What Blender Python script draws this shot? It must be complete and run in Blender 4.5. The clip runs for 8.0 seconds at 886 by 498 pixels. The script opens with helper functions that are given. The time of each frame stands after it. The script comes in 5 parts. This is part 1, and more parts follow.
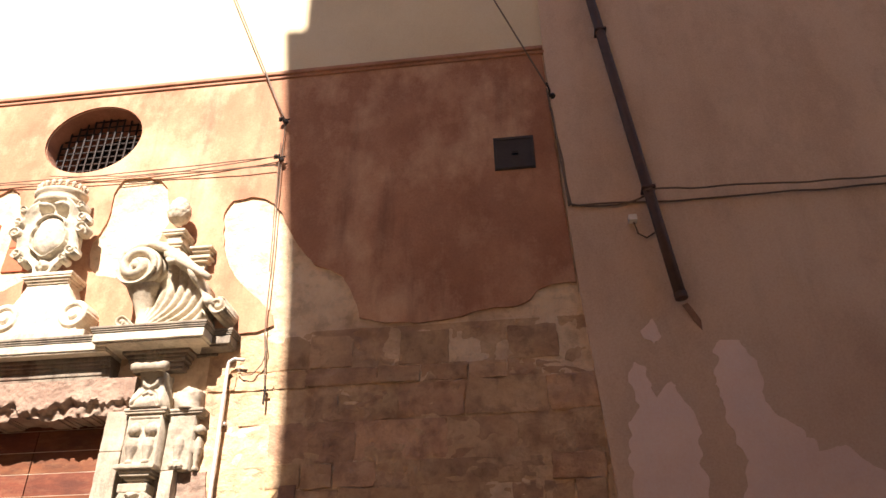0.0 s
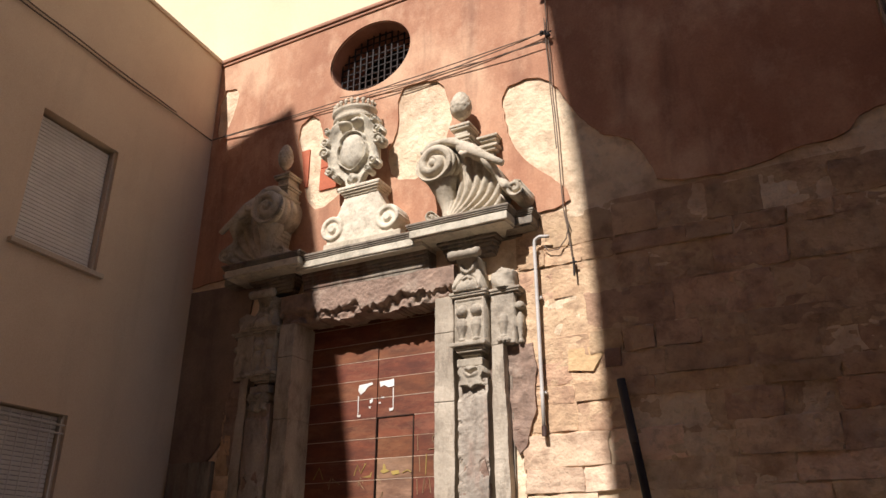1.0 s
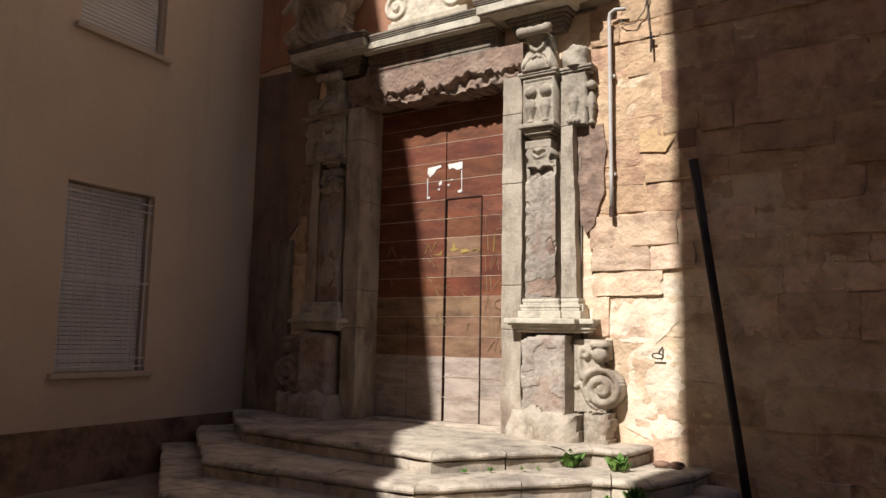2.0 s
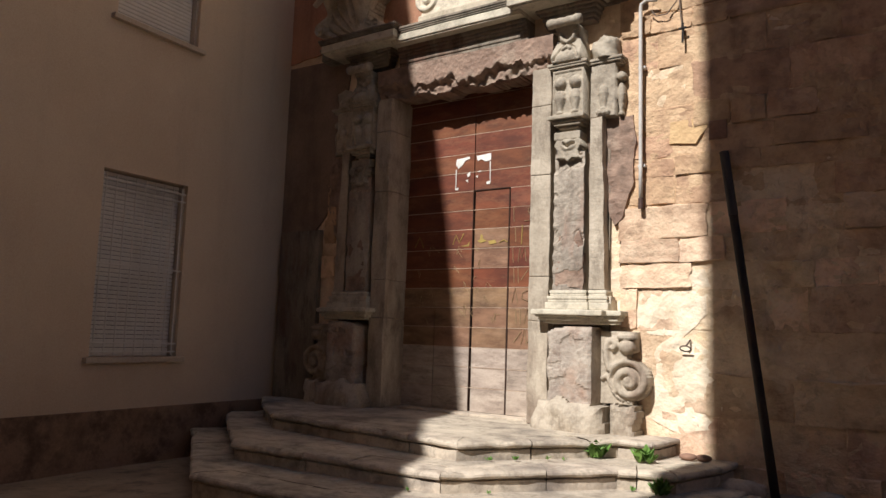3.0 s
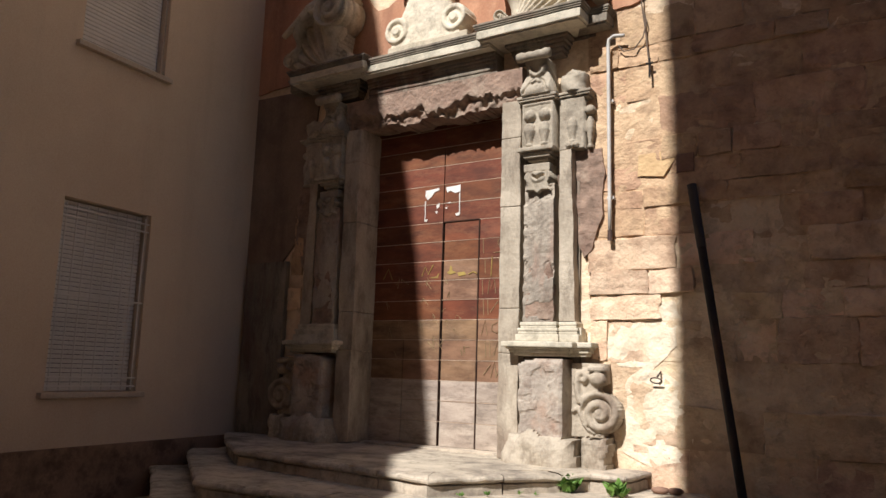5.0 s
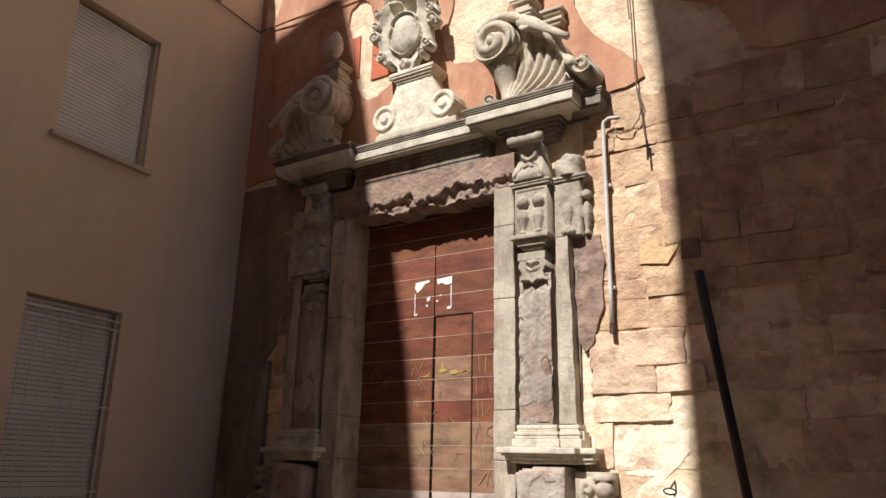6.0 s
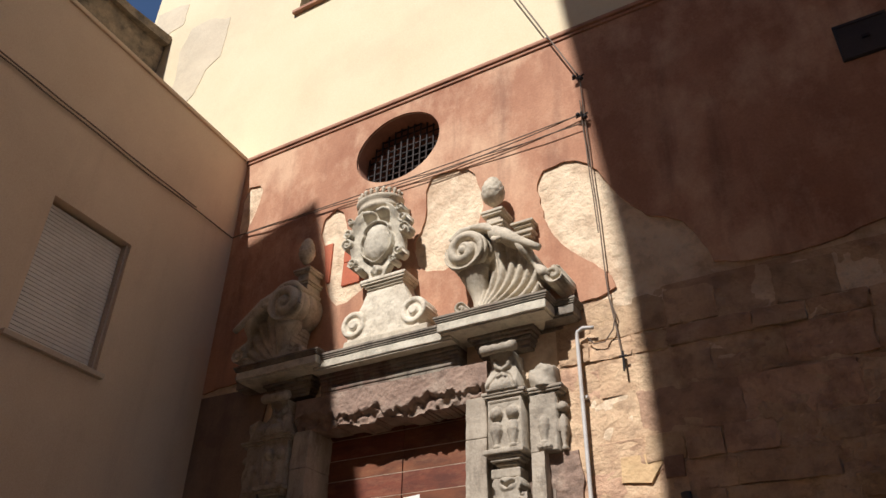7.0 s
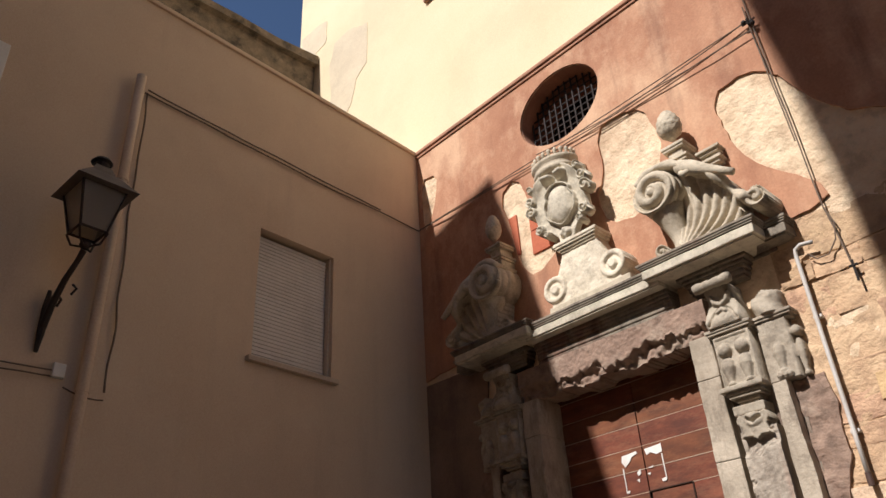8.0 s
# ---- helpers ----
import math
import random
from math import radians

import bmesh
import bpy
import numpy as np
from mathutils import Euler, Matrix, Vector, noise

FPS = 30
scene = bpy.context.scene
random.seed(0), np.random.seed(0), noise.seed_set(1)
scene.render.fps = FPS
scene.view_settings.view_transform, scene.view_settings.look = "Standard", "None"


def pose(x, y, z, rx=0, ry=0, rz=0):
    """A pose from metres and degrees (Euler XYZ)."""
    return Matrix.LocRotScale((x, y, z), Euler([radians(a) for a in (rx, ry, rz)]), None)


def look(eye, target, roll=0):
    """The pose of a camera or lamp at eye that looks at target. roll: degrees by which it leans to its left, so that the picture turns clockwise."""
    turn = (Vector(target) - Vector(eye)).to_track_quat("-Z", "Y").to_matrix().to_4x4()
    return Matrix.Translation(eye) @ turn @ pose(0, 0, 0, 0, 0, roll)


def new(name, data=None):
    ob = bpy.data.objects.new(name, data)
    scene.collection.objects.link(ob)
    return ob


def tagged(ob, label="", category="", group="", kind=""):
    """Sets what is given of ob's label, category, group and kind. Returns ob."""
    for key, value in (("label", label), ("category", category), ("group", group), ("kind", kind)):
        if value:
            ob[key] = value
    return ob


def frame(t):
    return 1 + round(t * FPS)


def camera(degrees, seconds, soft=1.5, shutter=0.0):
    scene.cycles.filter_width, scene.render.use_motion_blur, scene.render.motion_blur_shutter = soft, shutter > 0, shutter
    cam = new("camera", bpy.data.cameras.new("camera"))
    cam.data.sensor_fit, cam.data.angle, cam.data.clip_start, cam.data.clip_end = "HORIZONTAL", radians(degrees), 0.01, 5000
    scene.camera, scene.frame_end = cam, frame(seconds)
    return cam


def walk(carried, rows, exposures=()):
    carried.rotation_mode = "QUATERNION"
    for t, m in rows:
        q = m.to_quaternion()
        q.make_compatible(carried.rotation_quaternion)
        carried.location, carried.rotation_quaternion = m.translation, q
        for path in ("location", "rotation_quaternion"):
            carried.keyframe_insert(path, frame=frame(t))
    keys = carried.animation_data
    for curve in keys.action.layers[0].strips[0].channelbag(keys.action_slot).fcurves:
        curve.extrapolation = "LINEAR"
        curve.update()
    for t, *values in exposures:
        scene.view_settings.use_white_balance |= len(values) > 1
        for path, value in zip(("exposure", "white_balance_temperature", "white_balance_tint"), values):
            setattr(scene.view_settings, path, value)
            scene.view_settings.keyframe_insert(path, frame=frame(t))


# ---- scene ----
cam = camera(60.4, 8.0)
PATH = [
    (0, (0.09, 1.981, 1.616), (-0.112, 3.682, 2.648), -0.7),
    (0.5, (-0.184, 1.958, 1.56), (-0.748, 3.619, 2.522), -1.5),
    (0.8, (-0.319, 1.945, 1.472), (-1.093, 3.572, 2.34), -0.6),
    (1, (-0.386, 1.925, 1.43), (-1.251, 3.554, 2.206), 0.1),
    (1.5, (-0.449, 1.903, 1.383), (-1.471, 3.55, 1.878), 1.7),
    (2, (-0.378, 1.993, 1.388), (-1.468, 3.653, 1.626), 1.1),
    (2.2, (-0.369, 1.984, 1.402), (-1.451, 3.65, 1.631), 1.6),
    (3.3, (-0.351, 1.953, 1.307), (-1.517, 3.564, 1.523), 1.9),
    (3.5, (-0.334, 1.943, 1.32), (-1.487, 3.566, 1.513), 1.7),
    (4, (-0.301, 1.931, 1.337), (-1.446, 3.561, 1.515), 1.8),
    (5.3, (-0.507, 2.063, 1.297), (-1.553, 3.726, 1.669), 1.7),
    (5.5, (-0.536, 2.23, 1.326), (-1.587, 3.882, 1.735), 1.3),
    (6, (-0.622, 2.605, 1.388), (-1.679, 4.207, 1.952), 1.3),
    (6.5, (-0.695, 2.795, 1.445), (-1.688, 4.295, 2.32), 2.0),
    (7, (-0.81, 2.786, 1.471), (-1.681, 4.238, 2.535), 1.3),
    (7.5, (-0.87, 2.695, 1.466), (-1.809, 4.138, 2.482), -0.4),
    (8, (-0.937, 2.61, 1.477), (-2.185, 3.816, 2.47), -3.5),
]
EXPOSURES = [(0, 1.58, 7100, 19), (0.5, 0.95, 6900, 19), (1, 0.48, 6450, 15), (1.5, 0.40, 6300, 12), (2, 0.35, 6300, 12), (3.5, 0.36, 6250, 11), (4, 0.37, 6250, 11), (5.5, 0.43, 6250, 11), (6, 0.46, 6250, 12), (6.5, 0.40, 6250, 12), (7, 0.24, 6250, 13), (7.5, 0.26, 6300, 13), (8, 0.30, 6400, 14)]
walk(cam, [(t, look(eye, target, roll)) for t, eye, target, roll in PATH], EXPOSURES)

# ---- world and sun ----
SUN = Vector((-0.10, -1.0, 1.0)).normalized()
world = bpy.data.worlds.new("sky")
scene.world = world
world.use_nodes = True
wn = world.node_tree
wn.nodes.clear()
sky = wn.nodes.new("ShaderNodeTexSky")
sky.sky_type = "NISHITA"
sky.sun_disc = False
sky.sun_elevation = math.asin(SUN.z)
sky.sun_rotation = math.pi - 0.1
sky.air_density, sky.dust_density, sky.ozone_density = 1.0, 0.0, 4.0
bg = wn.nodes.new("ShaderNodeBackground")
bg.inputs["Strength"].default_value = 0.07
wo = wn.nodes.new("ShaderNodeOutputWorld")
wn.links.new(sky.outputs[0], bg.inputs[0])
wn.links.new(bg.outputs[0], wo.inputs[0])
sun_data = bpy.data.lights.new("sun", "SUN")
sun_data.energy, sun_data.angle, sun_data.color = 5.0, radians(0.6), (1.0, 0.965, 0.91)
sun = new("sun", sun_data)
sun.matrix_world = look(SUN * 60, (0, 0, 0))


# ---- materials ----
def mat(name, c1, c2, c3=None, rough=0.88, scale=2.5, stain=0.7, amount=0.55, bump=0.25, bump_scale=35, metal=0.0, rand=0.0, streak=1.0, big_bump=0.0, spec=0.3, drip=None, drip_amount=0.5, grime=None, grime_amount=0.5, grime_scale=6.0):
    """Two-tone weathered surface: c1/c2 mottled at scale, stained with c3, fine relief."""
    m = bpy.data.materials.new(name)
    m.use_nodes = True
    n, l = m.node_tree.nodes, m.node_tree.links
    bsdf = n["Principled BSDF"]
    bsdf.inputs["Roughness"].default_value, bsdf.inputs["Metallic"].default_value = rough, metal
    bsdf.inputs["Specular IOR Level"].default_value = spec
    geo = n.new("ShaderNodeNewGeometry")
    scl = n.new("ShaderNodeVectorMath")
    scl.operation = "MULTIPLY"
    scl.inputs[1].default_value = (1, 1, streak)
    l.new(geo.outputs["Position"], scl.inputs[0])

    def tex(s, detail, rgh, src=None):
        t = n.new("ShaderNodeTexNoise")
        t.inputs["Scale"].default_value, t.inputs["Detail"].default_value, t.inputs["Roughness"].default_value = s, detail, rgh
        l.new(src or scl.outputs[0], t.inputs["Vector"])
        return t.outputs["Fac"]

    def ramp(fac, a, b):
        r = n.new("ShaderNodeMapRange")
        r.inputs["From Min"].default_value, r.inputs["From Max"].default_value = a, b
        l.new(fac, r.inputs["Value"])
        return r.outputs["Result"]

    def mix(fac, a, b, mode="MIX"):
        x = n.new("ShaderNodeMix")
        x.data_type, x.blend_type = "RGBA", mode
        for sock, v in ((x.inputs["Factor"], fac), (x.inputs["A"], a), (x.inputs["B"], b)):
            if isinstance(v, (tuple, float, int)):
                sock.default_value = (*v, 1) if isinstance(v, tuple) else v
            else:
                l.new(v, sock)
        return x.outputs["Result"]

    col = mix(ramp(tex(scale, 6, 0.62), 0.32, 0.68), c1, c2)
    if c3:
        f = ramp(tex(stain, 7, 0.65), 0.50, 0.66)
        g = n.new("ShaderNodeMath")
        g.operation = "MULTIPLY"
        g.inputs[1].default_value = amount
        l.new(f, g.inputs[0])
        col = mix(g.outputs[0], col, c3)
    if drip:
        ds = n.new("ShaderNodeVectorMath")
        ds.operation = "MULTIPLY"
        ds.inputs[1].default_value = (2.6, 2.6, 0.32)
        l.new(geo.outputs["Position"], ds.inputs[0])
        dm = n.new("ShaderNodeMath")
        dm.operation = "MULTIPLY"
        dm.inputs[1].default_value = drip_amount
        l.new(ramp(tex(1.0, 6, 0.6, ds.outputs[0]), 0.54, 0.72), dm.inputs[0])
        col = mix(dm.outputs[0], col, drip)
    if grime:
        gm = n.new("ShaderNodeMath")
        gm.operation = "MULTIPLY"
        gm.inputs[1].default_value = grime_amount
        l.new(ramp(tex(grime_scale, 9, 0.74), 0.50, 0.62), gm.inputs[0])
        col = mix(gm.outputs[0], col, grime)
    fine = tex(bump_scale, 5, 0.65, geo.outputs["Position"])
    col = mix(0.13, col, ramp(fine, 0.25, 0.75), "OVERLAY")
    if rand:
        oi = n.new("ShaderNodeObjectInfo")
        hv = n.new("ShaderNodeHueSaturation")
        r = n.new("ShaderNodeMapRange")
        r.inputs["To Min"].default_value, r.inputs["To Max"].default_value = 1 - rand, 1 + rand
        l.new(oi.outputs["Random"], r.inputs["Value"])
        l.new(r.outputs["Result"], hv.inputs["Value"])
        r2 = n.new("ShaderNodeMapRange")
        mul = n.new("ShaderNodeMath")
        mul.operation = "FRACT"
        m7 = n.new("ShaderNodeMath")
        m7.operation = "MULTIPLY"
        m7.inputs[1].default_value = 7.3
        l.new(oi.outputs["Random"], m7.inputs[0])
        l.new(m7.outputs[0], mul.inputs[0])
        r2.inputs["To Min"].default_value, r2.inputs["To Max"].default_value = 0.5 - rand * 0.06, 0.5 + rand * 0.06
        l.new(mul.outputs[0], r2.inputs["Value"])
        l.new(r2.outputs["Result"], hv.inputs["Hue"])
        l.new(col, hv.inputs["Color"])
        col = hv.outputs["Color"]
    l.new(col, bsdf.inputs["Base Color"])
    if bump:
        b1 = n.new("ShaderNodeBump")
        b1.inputs["Strength"].default_value, b1.inputs["Distance"].default_value = bump, 0.02
        l.new(fine, b1.inputs["Height"])
        out = b1
        if big_bump:
            b2 = n.new("ShaderNodeBump")
            b2.inputs["Strength"].default_value, b2.inputs["Distance"].default_value = big_bump, 0.05
            l.new(tex(bump_scale * 0.2, 6, 0.6, geo.outputs["Position"]), b2.inputs["Height"])
            l.new(b1.outputs[0], b2.inputs["Normal"])
            out = b2
        l.new(out.outputs[0], bsdf.inputs["Normal"])
    return m


def srgb(r, g, b, grey=0.22):
    k = (0.3 * r + 0.6 * g + 0.1 * b)
    r, g, b = (v + (k - v) * grey for v in (r, g, b))
    return tuple(((v / 255) / 12.92 if v < 11 else ((v / 255 + 0.055) / 1.055) ** 2.4) for v in (r, g, b))


M_TERRA = mat("terracotta plaster", srgb(196, 136, 98), srgb(168, 106, 74), srgb(224, 176, 134), scale=1.4, stain=0.8, amount=0.8, drip=srgb(134, 86, 64), drip_amount=0.6, bump=0.18, bump_scale=30, streak=0.7, big_bump=0.12, grime=srgb(220, 170, 128), grime_amount=0.3, grime_scale=2.2)
M_YELLOW = mat("cream yellow plaster", srgb(233, 212, 168), srgb(226, 204, 158), srgb(212, 190, 148), scale=0.6, stain=0.4, amount=0.5, bump=0.08, bump_scale=40)
M_GREYPLASTER = mat("bare grey plaster", srgb(218, 199, 164), srgb(202, 183, 150), srgb(226, 207, 168), scale=1.5, bump=0.2)
M_MOULD = mat("moulding plaster", srgb(196, 138, 104), srgb(176, 118, 88), srgb(130, 88, 66), scale=3, stain=1.2, amount=0.5, streak=1.0, bump=0.2)
# terracotta somewhat deeper than the wall plaster, with dark brown blotches
M_REVEAL = mat("dark-blotched terracotta reveal", srgb(176, 118, 88), srgb(146, 96, 72), srgb(96, 66, 52), scale=3, bump=0.3)
M_MASON = mat("rubble mortar", srgb(242, 213, 172), srgb(222, 188, 146), srgb(190, 150, 112), scale=2.2, stain=1.1, amount=0.6, bump=0.9, bump_scale=20, big_bump=1.0, grime=srgb(150, 112, 80), grime_amount=0.4, grime_scale=5.0)
M_MASON_UP = mat("brown rubble mortar", srgb(222, 184, 138), srgb(198, 156, 114), srgb(166, 122, 90), scale=2.2, stain=1.1, amount=0.6, bump=0.9, bump_scale=20, big_bump=1.0, grime=srgb(132, 96, 70), grime_amount=0.45, grime_scale=5.0)
M_STONE_UP = mat("brown sandstone block", srgb(216, 174, 130), srgb(190, 146, 108), srgb(152, 110, 84), scale=3.0, stain=1.9, amount=0.6, bump=0.8, bump_scale=20, rand=0.11, big_bump=1.0, grime=srgb(112, 80, 60), grime_amount=0.45, grime_scale=5.0)
M_WASH = mat("pale lime wash", srgb(242, 222, 190), srgb(226, 200, 164), srgb(202, 168, 131), scale=2.4, stain=1.6, amount=0.5, bump=0.5, bump_scale=24, big_bump=0.8)
M_GOLD = mat("golden sandstone", srgb(222, 182, 124), srgb(206, 164, 110), srgb(186, 146, 104), scale=3, bump=0.5, bump_scale=24, big_bump=0.5)
M_STONE = mat("sandstone block", srgb(238, 205, 164), srgb(218, 178, 136), srgb(180, 136, 102), scale=3.0, stain=1.9, amount=0.6, bump=0.8, bump_scale=20, rand=0.17, big_bump=1.0, grime=srgb(132, 94, 68), grime_amount=0.45, grime_scale=5.0)
M_PORTAL = mat("weathered grey portal stone", srgb(159, 145, 122), srgb(111, 101, 88), srgb(117, 81, 65), scale=2.4, stain=1.5, amount=0.85, bump=0.3, bump_scale=36, streak=0.28, big_bump=0.35, grime=srgb(76, 62, 50), grime_amount=0.6, grime_scale=5.0)
M_CARVED = mat("pale carved stone", srgb(204, 188, 160), srgb(184, 168, 140), srgb(142, 126, 104), scale=3.5, stain=2.0, amount=0.55, bump=0.3, bump_scale=42, big_bump=0.2, grime=srgb(92, 78, 62), grime_amount=0.28, grime_scale=7.0)
M_GREYCARVE = mat("grey carved pilaster stone", srgb(186, 171, 147), srgb(160, 146, 124), srgb(126, 110, 92), scale=3.2, stain=1.8, amount=0.6, bump=0.3, bump_scale=40, big_bump=0.2, grime=srgb(92, 78, 64), grime_amount=0.4, grime_scale=6.0)
M_CREAMST = mat("pale limestone", srgb(214, 202, 176), srgb(196, 184, 158), srgb(152, 138, 116), scale=3.0, stain=1.8, amount=0.5, bump=0.25, bump_scale=42, big_bump=0.15, grime=srgb(98, 84, 68), grime_amount=0.3, grime_scale=6.0)
M_WHITEST = mat("cream limestone", srgb(228, 214, 186), srgb(212, 196, 166), srgb(172, 154, 128), scale=3.0, stain=1.6, amount=0.45, bump=0.2, bump_scale=42, big_bump=0.15, grime=srgb(120, 104, 84), grime_amount=0.35, grime_scale=6.0)
M_BROWNPLASTER = mat("brown-grey plaster", srgb(150, 122, 100), srgb(126, 100, 82), srgb(100, 78, 64), scale=1.6, stain=1.0, amount=0.6, bump=0.25, drip=srgb(90, 70, 58))
M_REDSTONE = mat("reddish rough stone", srgb(166, 134, 111), srgb(134, 104, 86), srgb(172, 153, 130), scale=4, stain=2.4, amount=0.6, bump=0.6, bump_scale=24, big_bump=0.6, grime=srgb(92, 74, 62), grime_amount=0.5, grime_scale=6.0)
M_DIE = mat("flaked grey pink stone", srgb(188, 172, 152), srgb(158, 142, 126), srgb(172, 132, 106), scale=3.4, stain=2.2, amount=0.8, bump=0.5, bump_scale=26, big_bump=0.6, grime=srgb(120, 92, 76), grime_amount=0.5, grime_scale=4.0)
M_JAMB = mat("pale worn jamb stone", srgb(194, 177, 152), srgb(154, 138, 116), srgb(134, 108, 88), scale=2.6, stain=1.3, amount=0.7, bump=0.3, bump_scale=36, streak=0.4, big_bump=0.3, grime=srgb(96, 80, 64), grime_amount=0.45, grime_scale=5.0)
M_STEP = mat("worn step stone", srgb(212, 193, 166), srgb(174, 157, 135), srgb(120, 108, 97), scale=2.4, stain=1.6, amount=0.75, bump=0.3, bump_scale=34, rand=0.08, big_bump=0.25, grime=srgb(96, 84, 72), grime_amount=0.45, grime_scale=5.0)
M_WOOD = mat("brown door boards", srgb(136, 68, 36), srgb(104, 50, 28), srgb(60, 36, 26), rough=0.6, scale=3.0, stain=1.4, amount=0.5, bump=0.2, bump_scale=60, rand=0.14, streak=3.2, grime=srgb(164, 110, 72), grime_amount=0.26, grime_scale=2.6)
M_WOODPALE = mat("bleached door boards", srgb(188, 168, 148), srgb(160, 140, 122), srgb(122, 102, 88), rough=0.75, scale=3.0, stain=1.6, amount=0.5, bump=0.25, bump_scale=60, rand=0.10, streak=3.2, grime=srgb(70, 52, 42), grime_amount=0.4, grime_scale=2.6)
M_WOODMID = mat("faded door boards", srgb(150, 108, 74), srgb(116, 80, 54), srgb(78, 54, 42), rough=0.68, scale=3.0, stain=1.5, amount=0.5, bump=0.25, bump_scale=60, rand=0.12, streak=3.2, grime=srgb(168, 130, 98), grime_amount=0.35, grime_scale=2.6)
M_DARKWOOD = mat("dark door frame", srgb(64, 38, 24), srgb(50, 30, 20), bump=0.2)
M_LEFT = mat("beige house plaster", srgb(222, 194, 160), srgb(214, 184, 150), srgb(200, 170, 140), scale=0.7, stain=0.5, amount=0.4, bump=0.10, bump_scale=60, drip=srgb(188, 160, 132), drip_amount=0.25)
M_RIGHT = mat("beige old plaster", srgb(222, 188, 156), srgb(212, 176, 144), srgb(194, 156, 126), scale=0.8, stain=0.6, amount=0.5, bump=0.12, bump_scale=40, streak=0.6, drip=srgb(168, 132, 106), drip_amount=0.18, grime=srgb(188, 150, 122), grime_amount=0.3, grime_scale=1.6)
M_PINKPALE = mat("flaked pale plaster", srgb(244, 214, 196), srgb(236, 204, 186), srgb(222, 186, 166), scale=1.5, stain=1.2, amount=0.4, bump=0.2)
M_PLINTH = mat("brown stained plinth", srgb(164, 126, 96), srgb(142, 108, 82), srgb(88, 64, 48), scale=2.2, stain=1.6, amount=0.8, bump=0.3, grime=srgb(66, 48, 38), grime_amount=0.55, grime_scale=2.2)
M_IRON = mat("dark iron", srgb(58, 50, 46), srgb(44, 38, 36), srgb(90, 60, 44), rough=0.6, scale=8, metal=0.3, bump=0.15)
M_PIPE = mat("grey plastic pipe", srgb(206, 200, 190), srgb(194, 187, 177), srgb(168, 158, 146), rough=0.5, scale=4, stain=3, amount=0.4, bump=0.05)
M_BROWNPIPE = mat("brown painted pipe", srgb(92, 66, 56), srgb(78, 56, 48), srgb(60, 44, 38), rough=0.55, bump=0.08)
M_BEIGEPIPE = mat("beige painted pipe", srgb(214, 186, 156), srgb(204, 176, 146), srgb(182, 154, 126), rough=0.6, bump=0.08)
M_SHUTTER = mat("white shutter slats", srgb(224, 216, 204), srgb(214, 206, 194), srgb(190, 182, 170), rough=0.5, scale=2, bump=0.04)
M_FRAME = mat("grey window surround", srgb(202, 180, 154), srgb(190, 168, 142), rough=0.7, bump=0.1)
M_HOOD = mat("faded lamp metal", srgb(112, 98, 86), srgb(92, 80, 70), srgb(72, 60, 52), rough=0.6, scale=6, bump=0.1)
M_SHAFT = mat("grey and red flaked pilaster stone", srgb(186, 170, 148), srgb(142, 128, 112), srgb(158, 108, 86), scale=2.6, stain=1.6, amount=0.8, bump=0.35, bump_scale=32, streak=0.3, big_bump=0.4, grime=srgb(98, 82, 68), grime_amount=0.4, grime_scale=5.0)
M_WIRE = mat("grey brown cable", srgb(128, 106, 86), srgb(106, 88, 72), rough=0.7, bump=0.0)
M_TILE = mat("red clay tile", srgb(206, 104, 66), srgb(192, 92, 58), srgb(170, 84, 56), scale=5, bump=0.2)
M_LEAF = mat("weed leaves", srgb(98, 142, 46), srgb(72, 116, 34), srgb(124, 160, 62), rough=0.6, scale=12, bump=0.1)
# pale tone for the light caught on the door's groove edges
M_JOINT = mat("pale joint highlight", srgb(208, 180, 152), srgb(160, 122, 94), bump=0.0)
M_GROUND = mat("dusty street paving", srgb(172, 148, 122), srgb(146, 124, 102), srgb(100, 86, 74), scale=2.0, stain=0.9, amount=0.6, bump=0.4, bump_scale=30, big_bump=0.2, grime=srgb(72, 62, 54), grime_amount=0.5, grime_scale=3.0)
# only on the added shade blocks; its tone sets their bounce light
M_SOUTH = mat("tan plaster of the shade blocks", srgb(196, 160, 126), srgb(178, 142, 112), srgb(152, 118, 94), scale=0.9, stain=0.7, amount=0.5, bump=0.15)
M_MOSS = mat("mossy old wall", srgb(156, 132, 104), srgb(112, 96, 78), srgb(62, 58, 50), scale=4, stain=3, amount=0.8, bump=0.6, bump_scale=20, big_bump=0.6)
M_PAPER = mat("torn white paper", srgb(232, 228, 220), srgb(222, 216, 206), srgb(190, 180, 168), scale=10, bump=0.05)
M_CHALK = mat("chalk scratches", srgb(168, 140, 96), srgb(150, 118, 80), bump=0.0)
M_PAINTY = mat("yellow paint", srgb(176, 146, 62), srgb(128, 96, 48), bump=0.0)
M_VENT = mat("dark metal grating", srgb(70, 62, 58), srgb(56, 50, 48), rough=0.6, bump=0.1)
# near-black colour puts the missing light of closed rooms into the surface
M_DARK = mat("near-black for unlit rooms", srgb(40, 34, 30), srgb(30, 26, 24), bump=0.0)
M_WHITEBOX = mat("white plastic box", srgb(226, 222, 212), srgb(216, 210, 200), rough=0.5, bump=0.0)
M_BRICK = mat("brown red brick", srgb(160, 118, 92), srgb(132, 94, 74), scale=6, bump=0.3)

M_GLASS = bpy.data.materials.new("frosted lamp glass")
M_GLASS.use_nodes = True
gb = M_GLASS.node_tree.nodes["Principled BSDF"]
gb.inputs["Base Color"].default_value = (0.52, 0.47, 0.40, 1)
gb.inputs["Roughness"].default_value = 0.35
gb.inputs["Transmission Weight"].default_value = 0.7


